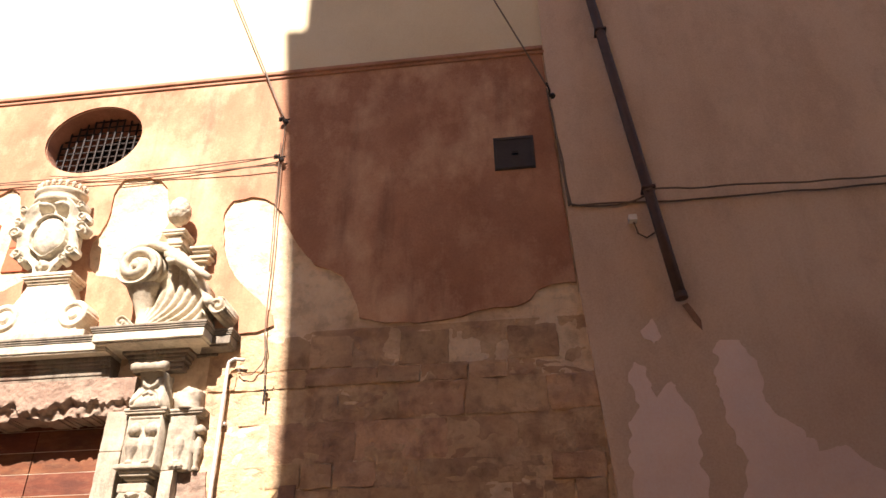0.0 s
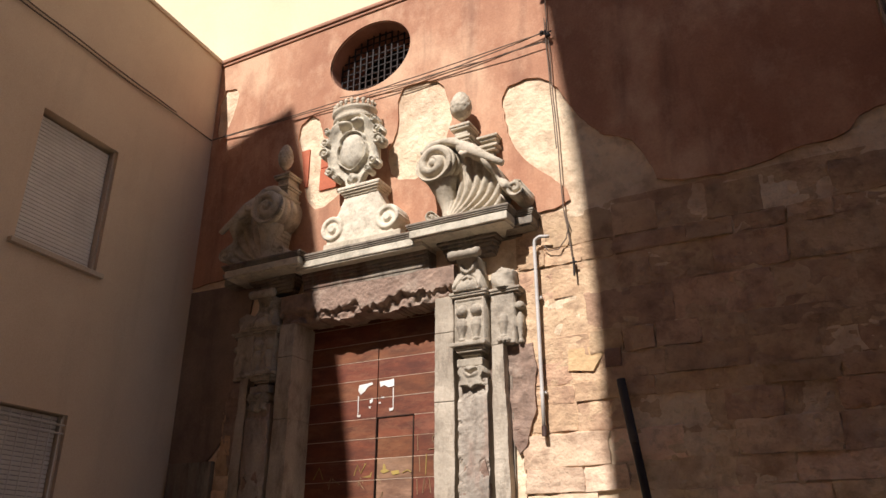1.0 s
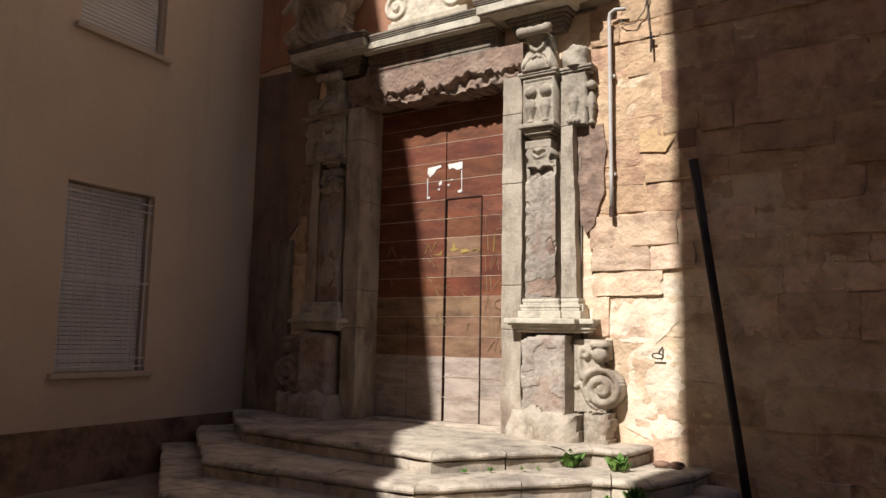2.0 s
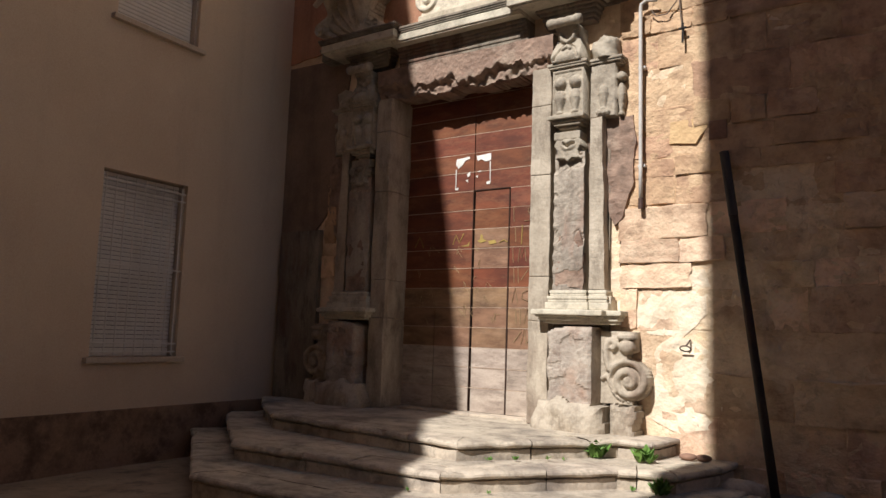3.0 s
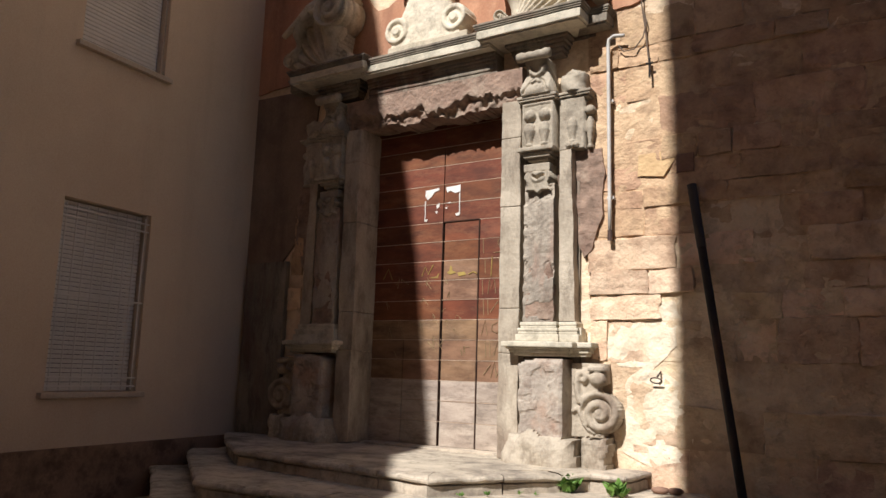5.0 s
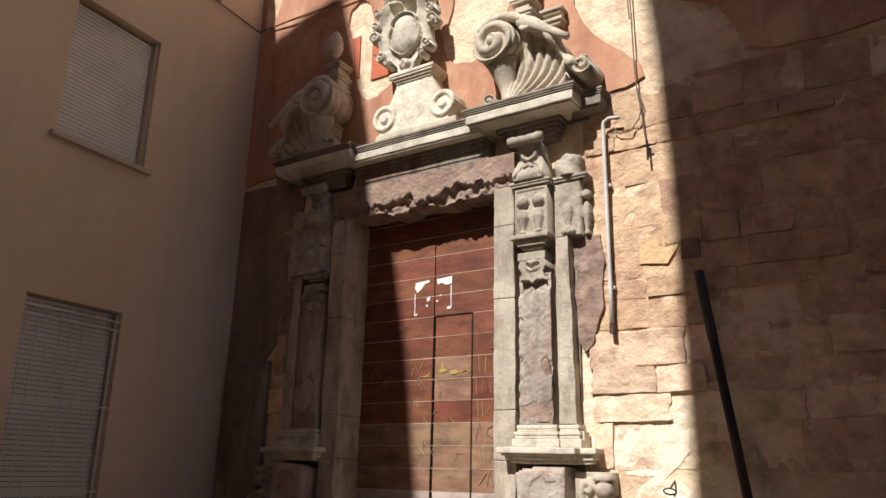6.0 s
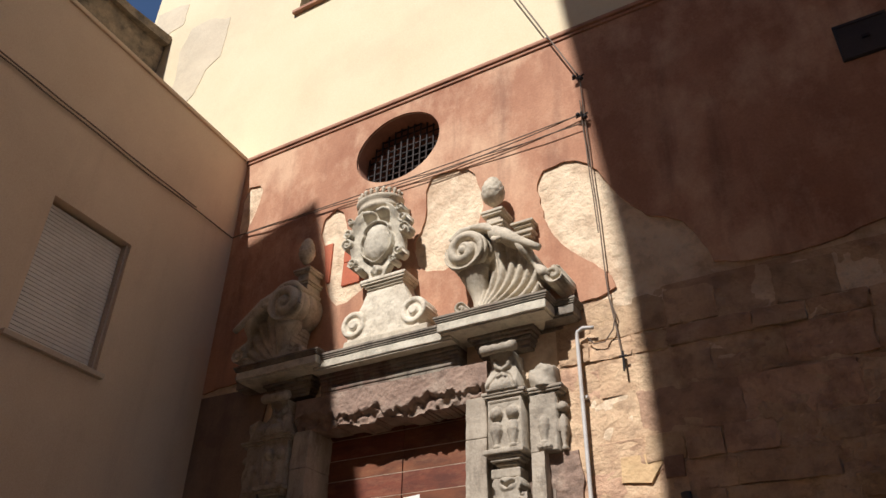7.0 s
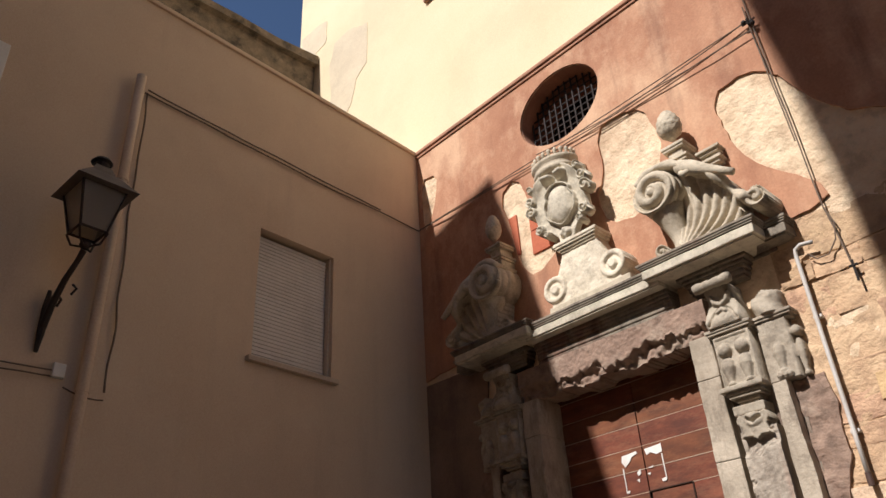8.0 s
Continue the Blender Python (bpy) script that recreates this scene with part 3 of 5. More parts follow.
def offset(pts, d):
    """The open outline moved outward (to the street) by d, mitred at its corners."""
    out = []
    for i, p in enumerate(pts):
        ns = []
        for q0, q1 in ((pts[i - 1], p) if i else (None, None), (p, pts[i + 1]) if i + 1 < len(pts) else (None, None)):
            if q0:
                dx, dy = q1[0] - q0[0], q1[1] - q0[1]
                k = math.hypot(dx, dy)
                ns.append(Vector((dy / k, -dx / k)))
        n = sum(ns, Vector((0, 0))).normalized()
        c = max(0.45, n.dot(ns[0]))
        out.append(Vector(p) + n * d / c)
    return out


def worn_step(pts, z0, z1, seed):
    """A step: a filled core, and a rim of moulded nosing stones laid end to end."""
    rim = pts[:-2]
    inner = [tuple(v) for v in offset(rim, -0.34)]
    bm = B()
    flat(bm, inner + [pts[-2], pts[-1]], z0 - 0.3, z1 - 0.006)
    bmesh.ops.subdivide_edges(bm, edges=[e for e in bm.edges if e.calc_length() > 0.5], cuts=5)
    bmesh.ops.triangulate(bm, faces=[f for f in bm.faces if len(f.verts) > 4])
    part("paving", bm, M_STEP, stair, "worn stone paving")
    h = z1 - z0
    prof = [(-0.36, z1 - h - 0.06), (-0.36, z1 - 0.004), (-0.05, z1), (0.0, z1 - 0.006), (0.017, z1 - 0.020), (0.021, z1 - 0.038), (0.012, z1 - 0.055), (-0.012, z1 - 0.062), (-0.046, z1 - 0.066), (-0.046, z1 - 0.078), (-0.020, z1 - 0.083), (-0.018, z0 - 0.06)]
    lines = [(offset(rim, d), z) for d, z in prof]
    rnd = random.Random(seed)
    for i in range(len(rim) - 1):
        ln = math.hypot(rim[i + 1][0] - rim[i][0], rim[i + 1][1] - rim[i][1])
        k = max(1, round(ln / rnd.uniform(0.62, 0.95)))
        cuts = [0.0] + sorted(min(1, max(0, (j + rnd.uniform(-0.2, 0.2)) / k)) for j in range(1, k)) + [1.0]
        for c0, c1 in zip(cuts, cuts[1:]):
            g = 0.004 / ln
            bm = B()
            m_ = max(3, int((c1 - c0) * ln / 0.09))
            lift, push = rnd.uniform(-0.008, 0.004), rnd.uniform(-0.012, 0.012)
            rings = []
            for j in range(m_ + 1):
                f = c0 + g + (c1 - c0 - 2 * g) * j / m_
                ring = []
                for q, (line, z) in enumerate(lines):
                    p = line[i].lerp(line[i + 1], f)
                    v = Vector((p.x, p.y + push * (1 if q > 1 else 0), z + lift))
                    if q > 0:
                        e = noise.noise_vector(v * 6.5 + Vector((seed, 0, 0))) * 0.008 + noise.noise_vector(v * 17) * 0.006
                        chip = max(0.0, noise.noise(Vector((v.x * 3.3, v.y * 3.3, seed))) - 0.16) * (0.12 if 3 <= q <= 6 else 0.0)
                        v += e + Vector((0, chip, -chip * 0.4))
                    ring.append(bm.verts.new(v))
                rings.append(ring)
            n_ = len(prof)
            for r0, r1 in zip(rings, rings[1:]):
                for q in range(n_):
                    bm.faces.new((r0[q], r0[(q + 1) % n_], r1[(q + 1) % n_], r1[q]))
            bm.faces.new(rings[0])
            bm.faces.new(rings[-1][::-1])
            part("nosing_stone", bm, M_STEP, stair)


worn_step(PLAT, 0.20, 0.37, 3)
worn_step(STEP2, 0.03, 0.20, 5)
worn_step(STEP3, -0.14, 0.03, 8)

bm = B()
box(bm, AX - 1.02, AX + 1.02, FY + 0.05, FY + 0.40, 0.10, 0.388, 0.008, 0.2, 0.004)
part("threshold", bm, M_STEP, stair, "worn stone door threshold")

# ---- portal ----
portal = thing("church_portal", (AX, FY, 0.37), "weathered grey stone baroque portal with carved pilasters and broken cornice", "portal")


def stack(bm, x0, x1, y_back, rows, cut=0.0, amp=0.0, seed=0.0):
    """Mouldings laid on one another: rows of (projection, z0, z1); each also juts sideways."""
    for pr, z0, z1 in rows:
        box(bm, x0 - pr, x1 + pr, y_back - pr, y_back + 0.3, z0, z1, min(0.015, (z1 - z0) * 0.3), cut, amp, seed)


def smooth01(x, a, b):
    t = np.clip((x - a) / (b - a), 0.0, 1.0)
    return t * t * (3 - 2 * t)


def carve(x0, x1, z0, z1, height, step=0.012, back=FY + 0.02, wear=0.006, lean=0.0, seed=0.0):
    """Stone carved in relief: height(x, z) gives the projection, at or below zero it is cut away."""
    nx, nz = max(2, int((x1 - x0) / step)), max(2, int((z1 - z0) / step))
    gx, gz = np.meshgrid(np.linspace(x0, x1, nx + 1), np.linspace(z0, z1, nz + 1), indexing="ij")
    h = height(gx, gz)
    bm = B()
    front, rear = {}, {}
    solid = (h[:-1, :-1] > 0) & (h[1:, :-1] > 0) & (h[:-1, 1:] > 0) & (h[1:, 1:] > 0)

    def vert(store, i, j, face):
        if (i, j) not in store:
            x, z = float(gx[i, j]), float(gz[i, j])
            y = back - (lean * (z - z0) if back < FY else 0.0)
            if face:
                q = Vector((x, seed, z))
                y = FY - float(h[i, j]) - lean * (z - z0) + wear * (noise.noise(q * 9) + 0.7 * noise.noise(q * 23) + 1.2 * noise.noise(q * 3))
            store[(i, j)] = bm.verts.new((x, y, z))
        return store[(i, j)]

    for i in range(nx):
        for j in range(nz):
            if not solid[i, j]:
                continue
            ring = ((i, j), (i + 1, j), (i + 1, j + 1), (i, j + 1))
            bm.faces.new([vert(front, *q, True) for q in ring])
            for q0, q1, ni, nj in ((ring[0], ring[1], i, j - 1), (ring[1], ring[2], i + 1, j), (ring[2], ring[3], i, j + 1), (ring[3], ring[0], i - 1, j)):
                if not (0 <= ni < nx and 0 <= nj < nz and solid[ni, nj]):
                    bm.faces.new((vert(front, *q1, True), vert(front, *q0, True), vert(rear, *q0, False), vert(rear, *q1, False)))
    return bm


def vnoise(x, z, size, seed=0):
    """Soft random field about -1 to 1 with lumps of the given size."""
    tab = np.random.RandomState(seed).rand(64, 64) * 2 - 1
    fx, fz = x / size, z / size
    ix, iz = np.floor(fx).astype(int), np.floor(fz).astype(int)
    tx, tz = fx - ix, fz - iz
    tx, tz = tx * tx * (3 - 2 * tx), tz * tz * (3 - 2 * tz)
    a, b = tab[ix % 64, iz % 64], tab[(ix + 1) % 64, iz % 64]
    c, d = tab[ix % 64, (iz + 1) % 64], tab[(ix + 1) % 64, (iz + 1) % 64]
    return (a * (1 - tx) + b * tx) * (1 - tz) + (c * (1 - tx) + d * tx) * tz


def stroke(x, z, pts, w):
    """How near a carved line runs: 1 on it, 0 at w and beyond, with a rounded back."""
    d = np.full(x.shape, 9.0)
    for (ax, az), (bx, bz) in zip(pts, pts[1:]):
        vx, vz = bx - ax, bz - az
        t = np.clip(((x - ax) * vx + (z - az) * vz) / (vx * vx + vz * vz), 0, 1)
        d = np.minimum(d, np.hypot(x - ax - t * vx, z - az - t * vz))
    return np.sqrt(np.clip(1 - (d / w) ** 2, 0, 1))


def curl(x, z, c, r, turns, hand, start=0.0):
    """A spiral band rolled up inside a circle: 1 on the band's back, 0 in its groove."""
    rr, a = np.hypot(x - c[0], z - c[1]) / r, hand * np.arctan2(z - c[1], x - c[0]) + start
    ph = (rr * turns - a / (2 * math.pi)) % 1.0
    band = np.clip(1 - ((ph - 0.42) / 0.42) ** 2, 0, 1) ** 0.5
    band = np.where(ph > 0.84, 0.0, band)
    return np.where(rr < 0.20, 1.0 - rr, band)


def drop_shape(x, z, cx, top, bot, w):
    """A baluster-like tapered drop."""
    f = np.clip((top - z) / (top - bot), 0, 1)
    half = w * np.interp(f, [0, 0.12, 0.35, 0.7, 0.86, 0.9, 1.0], [0.45, 0.85, 1.0, 0.62, 0.45, 0.7, 0.62])
    d = np.abs(x - cx) / half
    return np.where((z < top) & (z > bot), np.sqrt(np.clip(1 - d * d, 0, 1)) * half * 0.9, 0)


for s in (-1, 1):
    def X(u):
        return AX + s * u

    def ub(bm, u0, u1, y0, y1, z0, z1, bev=0.012, cut=0.15, amp=0.006):
        a, b = sorted((X(u0), X(u1)))
        box(bm, a, b, y0, y1, z0, z1, bev, cut, amp, s + u0)

    def ucarve(u0, u1, z0, z1, height, **k):
        a, b = sorted((X(u0), X(u1)))
        return carve(a, b, z0, z1, lambda x, z: height((x - AX) * s, z), seed=float(s), **k)

    for z0, z1 in ((0.37, 1.52), (1.524, 2.02), (2.024, 3.20), (3.204, 4.02), (4.024, 4.47)):
        bm = B()
        ub(bm, 1.065, 1.318, FY - 0.15 - 0.008 * (z0 > 3), FY + 0.30, z0, z1, 0.012, 0.08, 0.012)
        part("jamb", bm, M_JAMB, portal, "pale worn stone door jamb")
    bm = B()
    ub(bm, 1.27, 1.99, FY - 0.012, FY + 0.1, 0.6, 4.5, 0.0, 0.2, 0.003)
    part("pilaster_back", bm, M_PORTAL, portal)

    # shaft whose face has flaked off in sheets
    def shaft(u, z):
        edge = 0.010 * vnoise(z, z * 0, 0.10, 3)
        h = np.where((u > 1.366 + np.abs(edge)) & (u < 1.764 - np.abs(edge)), 0.178, 0.0)
        f = vnoise(u, z, 0.22, 5) + 0.5 * vnoise(u, z, 0.07, 6)
        return h - np.where(h > 0, 0.016 * smooth01(f, 0.10, 0.16) + 0.014 * smooth01(f, 0.5, 0.55), 0)
    part("pilaster_shaft", ucarve(1.34, 1.79, 1.86, 3.42, shaft, step=0.02, wear=0.010), M_SHAFT, portal, "flaking stone pilaster shaft stained red and grey")
    bm = B()
    rough_slab(bm, jag([(X(1.42), 1.88), (X(1.74), 1.88), (X(1.745), 2.2), (X(1.71), 2.52), (X(1.62), 2.42), (X(1.50), 2.58), (X(1.43), 2.3)][::s], 0.04, 0.035, s), FY - 0.172, FY - 0.1, 0.022, s)
    part("flaked_face", bm, M_REDSTONE, portal, "flaked reddish stone face")
    bm = B()
    rough_slab(bm, jag([(X(1.80), 1.87), (X(1.985), 1.87), (X(1.975), 2.3), (X(1.965), 2.9), (X(1.94), 3.4), (X(1.94), 3.80), (X(1.80), 3.80)][::s], 0.05, 0.014, s * 3), FY - 0.145, FY + 0.02, 0.010, s)
    part("pilaster_strip", bm, M_JAMB, portal)

    # pedestal
    def base(u, z):
        lo, hi = 1.255 + 0.04 * np.sin(z * 12), 2.075 + 0.015 * np.sin(z * 19)
        top = 0.68 + 0.03 * np.sin(u * 9) + 0.02 * np.sin(u * 21)
        ew = np.minimum(np.minimum(u - lo, hi - u), top - z)
        return np.where(ew > 0, 0.30 + 0.12 * np.sqrt(np.clip(ew / 0.14, 0, 1)) + 0.02 * np.sin(u * 13 + z * 9), 0)
    part("pedestal_base", ucarve(1.2, 2.1, 0.35, 0.74, base, step=0.02, wear=0.009), M_JAMB, portal, "bulging worn pedestal base")

    def base2(u, z):
        ew = np.minimum(np.minimum(u - 2.09, 2.375 + 0.015 * np.sin(z * 25) - u), 0.665 + 0.02 * np.sin(u * 30) - z)
        return np.where(ew > 0, 0.20 + 0.06 * np.sqrt(np.clip(ew / 0.06, 0, 1)), 0)
    part("pedestal_base", ucarve(2.08, 2.40, 0.35, 0.70, base2, step=0.018, wear=0.012), M_JAMB, portal)

    def die(u, z):
        top = 1.465 - 0.05 * smooth01(1.52 - u, 0, 0.14) + 0.012 * vnoise(u, u * 0, 0.06, 2)
        ew = np.minimum(np.minimum(u - 1.39 - 0.012 * np.sin(z * 17), 1.928 - u), top - z)
        f = vnoise(u, z, 0.24, 8) + 0.5 * vnoise(u, z, 0.08, 9)
        return np.where(ew > 0, 0.27 + 0.05 * np.sqrt(np.clip(ew / 0.05, 0, 1)) - 0.012 * smooth01(f, 0.15, 0.25), 0)
    part("pedestal_die", ucarve(1.36, 1.95, 0.62, 1.50, die, step=0.018, wear=0.006), M_DIE, portal, "flaked grey-pink stone pedestal block")
    bm = B()
    a, b_ = sorted((X(1.34), X(1.92)))
    stack(bm, a, b_, FY - 0.22, [(0.03, 1.49, 1.525), (0.07, 1.525, 1.56), (0.095, 1.56, 1.585), (0.135, 1.585, 1.645)], 0.12, 0.008, s)
    a, b_ = sorted((X(1.80), X(2.10)))
    stack(bm, a, b_, FY - 0.13, [(0.03, 1.492, 1.527), (0.06, 1.527, 1.562), (0.08, 1.562, 1.587), (0.11, 1.587, 1.643)], 0.12, 0.008, s + 1)
    part("pedestal_ledge", bm, M_CREAMST, portal, "projecting moulded stone ledge, chipped")
    bm = B()
    for u0, u1, k in ((1.385, 1.76, 0.0), (1.84, 1.98, -0.03)):
        a, b_ = sorted((X(u0), X(u1)))
        stack(bm, a, b_, FY - 0.15 - k, [(0.075, 1.645, 1.73), (0.05, 1.73, 1.765), (0.058, 1.765, 1.80), (0.03, 1.80, 1.825), (0.035, 1.825, 1.865)], 0.2, 0.004, s)
    ub(bm, 1.30, 2.06, FY - 0.13, FY, 1.64, 1.80, 0.01, 0.2, 0.004)
    part("pilaster_foot", bm, M_CREAMST, portal, "stepped pilaster foot")

    # scroll carved on the side of the pedestal
    def side_scroll(u, z):
        c = (2.265, 0.915)
        r = np.hypot(u - c[0], z - c[1])
        inside = ((u > 1.945) & (u < 2.31 - 0.06 * smooth01(z, 1.10, 1.16) + 0.09 * smooth01(z, 1.17, 1.22)) & (z > 0.66) & (z < 1.43)) | (r < 0.218)
        h = 0.135 + 0.055 * curl(u, z, c, 0.215, 2.0, 1, 1.3) * (r < 0.215)
        line = [(2.06, 1.03), (2.03, 1.12), (2.015, 1.22), (2.04, 1.31), (2.10, 1.335), (2.13, 1.29), (2.10, 1.25)]
        h = np.maximum(h, 0.135 + 0.055 * stroke(u, z, line, 0.04))
        h = np.maximum(h, 0.135 + 0.05 * stroke(u, z, [(2.06, 1.04), (2.16, 1.09), (2.28, 1.13), (2.40, 1.07), (2.46, 0.98)], 0.035))
        h = np.maximum(h, 0.135 + 0.04 * stroke(u, z, [(1.98, 0.93), (2.03, 0.96), (2.07, 0.90), (2.13, 0.80)], 0.03))
        h = np.maximum(h, 0.135 + 0.075 * np.sqrt(np.clip(1 - ((u - 2.25) / 0.095) ** 2 - ((z - 1.27) / 0.085) ** 2, 0, 1)))
        h = np.maximum(h, 0.135 + 0.07 * ((np.abs(u - 2.25) < 0.10) & (np.abs(z - 1.375) < 0.025)))
        return np.where(inside, h, 0)
    part("side_scroll", ucarve(1.93, 2.50, 0.64, 1.45, side_scroll, wear=0.006), M_JAMB, portal, "grey stone panel carved with an S-shaped scroll", True)

    # console under the carved panel, with drapery
    bm = B()
    a, b_ = sorted((X(1.42), X(1.67)))
    stack(bm, a, b_, FY - 0.17, [(0.035, 3.565, 3.66), (-0.03, 3.66, 3.70), (0.0, 3.70, 3.735), (0.04, 3.735, 3.765), (0.06, 3.765, 3.80), (0.10, 3.80, 3.85)], 0.2, 0.004, s)
    part("console_moulding", bm, M_GREYCARVE, portal)

    def drape(u, z):
        f = np.clip((3.58 - z) / 0.30, 0, 1)
        half = 0.155 - 0.035 * f + 0.02 * np.sin(z * 40)
        k = np.abs(u - 1.565)
        low = 3.30 + 0.05 * np.abs(np.sin((u - 1.565) * 17))
        h = 0.20 + 0.03 * np.abs(np.sin((u - 1.565) * 20 + z * 4)) + 0.03 * np.sqrt(np.clip(1 - ((u - 1.565) / 0.1) ** 2 - ((z - 3.50) / 0.07) ** 2, 0, 1))
        h = h - 0.05 * stroke(u, z, [(1.50, 3.52), (1.56, 3.475), (1.63, 3.52)], 0.02)
        return np.where((k < half) & (z > low) & (z < 3.57), h, 0)
    part("garland", ucarve(1.38, 1.75, 3.26, 3.58, drape, step=0.010), M_GREYCARVE, portal, "carved hanging drapery", True)

    # panel with two rounded bosses over two tapered drops
    def panel(u, z):
        h = np.where((u > 1.348) & (u < 1.738) & (z > 3.852) & (z < 4.39), 0.20, 0.0)
        rim = np.minimum(np.minimum(u - 1.348, 1.738 - u), np.minimum(z - 3.852, 4.39 - z))
        h = h - np.where(h > 0, 0.016 * smooth01(rim, 0.022, 0.032), 0)
        for c in (1.448, 1.635):
            d2 = ((u - c) / 0.074) ** 2 + ((z - 4.235) / 0.074) ** 2
            h = np.maximum(h, np.where(d2 < 1, 0.186 + 0.068 * np.sqrt(np.clip(1 - d2, 0, 1)), 0))
            q = drop_shape(u, z, c, 4.15, 3.865, 0.068)
            h = np.maximum(h, np.where(q > 0, 0.186 + q, 0))
        return h
    part("carved_panel", ucarve(1.33, 1.755, 3.845, 4.40, panel, step=0.0085, wear=0.004), M_GREYCARVE, portal, "carved panel with bosses and tapered drops", True)

    def outer(u, z):
        h = np.where((u > 1.785) & (u < 2.086) & (z > 3.79) & (z < 4.40), 0.125, 0.0)
        q = drop_shape(u, z, 1.95, 4.16, 3.86, 0.062)
        h = np.maximum(h, np.where(q > 0, 0.125 + q, 0))
        for c in (1.90, 1.95, 2.0):
            h = np.maximum(h, np.where(np.hypot(u - c, z - 3.845) < 0.028, 0.16, 0))
        q = drop_shape(u, z, 2.128, 4.17, 3.80, 0.045)
        h = np.maximum(h, np.where(q > 0, 0.05 + q, 0))
        return np.maximum(h, np.where(np.hypot(u - 2.13, z - 4.25) < 0.055, 0.06 + 0.05 * np.sqrt(np.clip(1 - (np.hypot(u - 2.13, z - 4.25) / 0.055) ** 2, 0, 1)), 0))
    part("outer_panel", ucarve(1.775, 2.19, 3.78, 4.41, outer, step=0.009, wear=0.005), M_GREYCARVE, portal, "carved side panel with a tapered drop", True)
    # band and upper console
    bm = B()
    a, b_ = sorted((X(1.36), X(1.73)))
    stack(bm, a, b_, FY - 0.18, [(0.025, 4.385, 4.41), (0.05, 4.41, 4.435), (0.065, 4.435, 4.47)], 0.15, 0.005, s)
    a, b_ = sorted((X(1.80), X(2.11)))
    stack(bm, a, b_, FY - 0.10, [(0.025, 4.387, 4.412), (0.05, 4.412, 4.437), (0.065, 4.437, 4.468)], 0.15, 0.005, s)
    part("band", bm, M_GREYCARVE, portal)

    def console(u, z):
        f = (z - 4.47) / 0.44
        half = 0.185 - 0.045 * smooth01(f, 0.25, 0.75)
        k = np.abs(u - 1.545)
        h = 0.235 + 0.05 * np.exp(-((f - 0.12) / 0.16) ** 2) - 0.035 * smooth01(f, 0.3, 0.6) + 0.06 * smooth01(f, 0.7, 1.0)
        h = h + 0.05 * stroke(u, z, [(1.455, 4.80), (1.475, 4.74), (1.545, 4.705), (1.615, 4.74), (1.635, 4.80)], 0.028)
        h = h + 0.035 * stroke(u, z, [(1.50, 4.62), (1.545, 4.655), (1.59, 4.62)], 0.022) - 0.03 * stroke(u, z, [(1.40, 4.50), (1.46, 4.62), (1.50, 4.66)], 0.016) - 0.03 * stroke(u, z, [(1.69, 4.50), (1.63, 4.62), (1.59, 4.66)], 0.016)
        return np.where((k < half) & (z < 4.90), h, 0)
    part("console", ucarve(1.33, 1.76, 4.465, 4.91, console, step=0.0095), M_GREYCARVE, portal, "scrolled console with a leafy carved front", True)
    bm = B()
    tube(bm, rowpts((X(1.34), FY - 0.31, 4.915), (X(1.75), FY - 0.31, 4.915), 8), 0.06, 12, [0.052, 0.062, 0.05, 0.056, 0.046, 0.056, 0.05, 0.062, 0.052])
    part("console_scroll", bm, M_GREYCARVE, portal, "", True)

    def stump(u, z):
        ew = np.minimum(np.minimum(u - 1.80, 2.095 - u), 4.74 - 0.35 * np.abs(u - 1.95) - z)
        return np.where(ew > 0, 0.09 + 0.09 * np.sqrt(np.clip(ew / 0.12, 0, 1)) + 0.02 * np.sin(u * 19 + z * 27), 0)
    part("broken_console", ucarve(1.78, 2.12, 4.465, 4.76, stump, step=0.014, wear=0.014), M_GREYCARVE, portal, "broken stone stump", True)
    # mauve stone beside the pilaster, its edge broken away
    bm = B()
    rough_slab(bm, jag([(X(1.95), 2.86), (X(1.99), 2.70), (X(2.04), 2.58), (X(2.13), 2.66), (X(2.18), 2.82), (X(2.27), 3.04), (X(2.25), 3.3), (X(2.28), 3.5), (X(2.24), 3.82), (X(1.93), 3.79)][::s], 0.03, 0.022, s * 2), FY - 0.022, FY + 0.05, 0.022, s)
    part("rough_stone", bm, M_REDSTONE, portal, "rough reddish broken stone")
    # cornice block over the pilaster
    bm = B()
    a, b_ = sorted((X(1.16), X(1.86)))
    rows = [(-0.04, 4.96, 5.0), (-0.02, 5.0, 5.05), (0.0, 5.05, 5.10), (0.02, 5.10, 5.14), (0.06, 5.14, 5.18)]
    tops_ = [(0.28, 5.18, 5.20), (0.31, 5.20, 5.305)]
    edge = [(0.322, 5.308, 5.326), (0.334, 5.329, 5.347), (0.346, 5.350, 5.38)]
    stack(bm, a, b_, FY - 0.14, rows, 0.25, 0.005, s)
    part("cornice_block", bm, M_PORTAL, portal, "projecting moulded cornice block")
    # fascia gets a paler stone: sunlight on this strip is put into its colour
    bm = B()
    stack(bm, a, b_, FY - 0.14, tops_, 0.2, 0.006, s)
    part("cornice_fascia", bm, M_CREAMST, portal, "fascia in paler stone that paints the sunlit strip")
    bm = B()
    stack(bm, a, b_, FY - 0.14, edge, 0.25, 0.005, s)
    part("cornice_edge", bm, M_PORTAL, portal, "dark weathered cornice edge")
    bm = B()
    a, b_ = sorted((X(1.80), X(2.12)))
    stack(bm, a, b_, FY + 0.06, [(p * 0.85, z0, z1) for p, z0, z1 in rows + tops_ + edge], 0.25, 0.005, s)
    part("cornice_return", bm, M_PORTAL, portal)

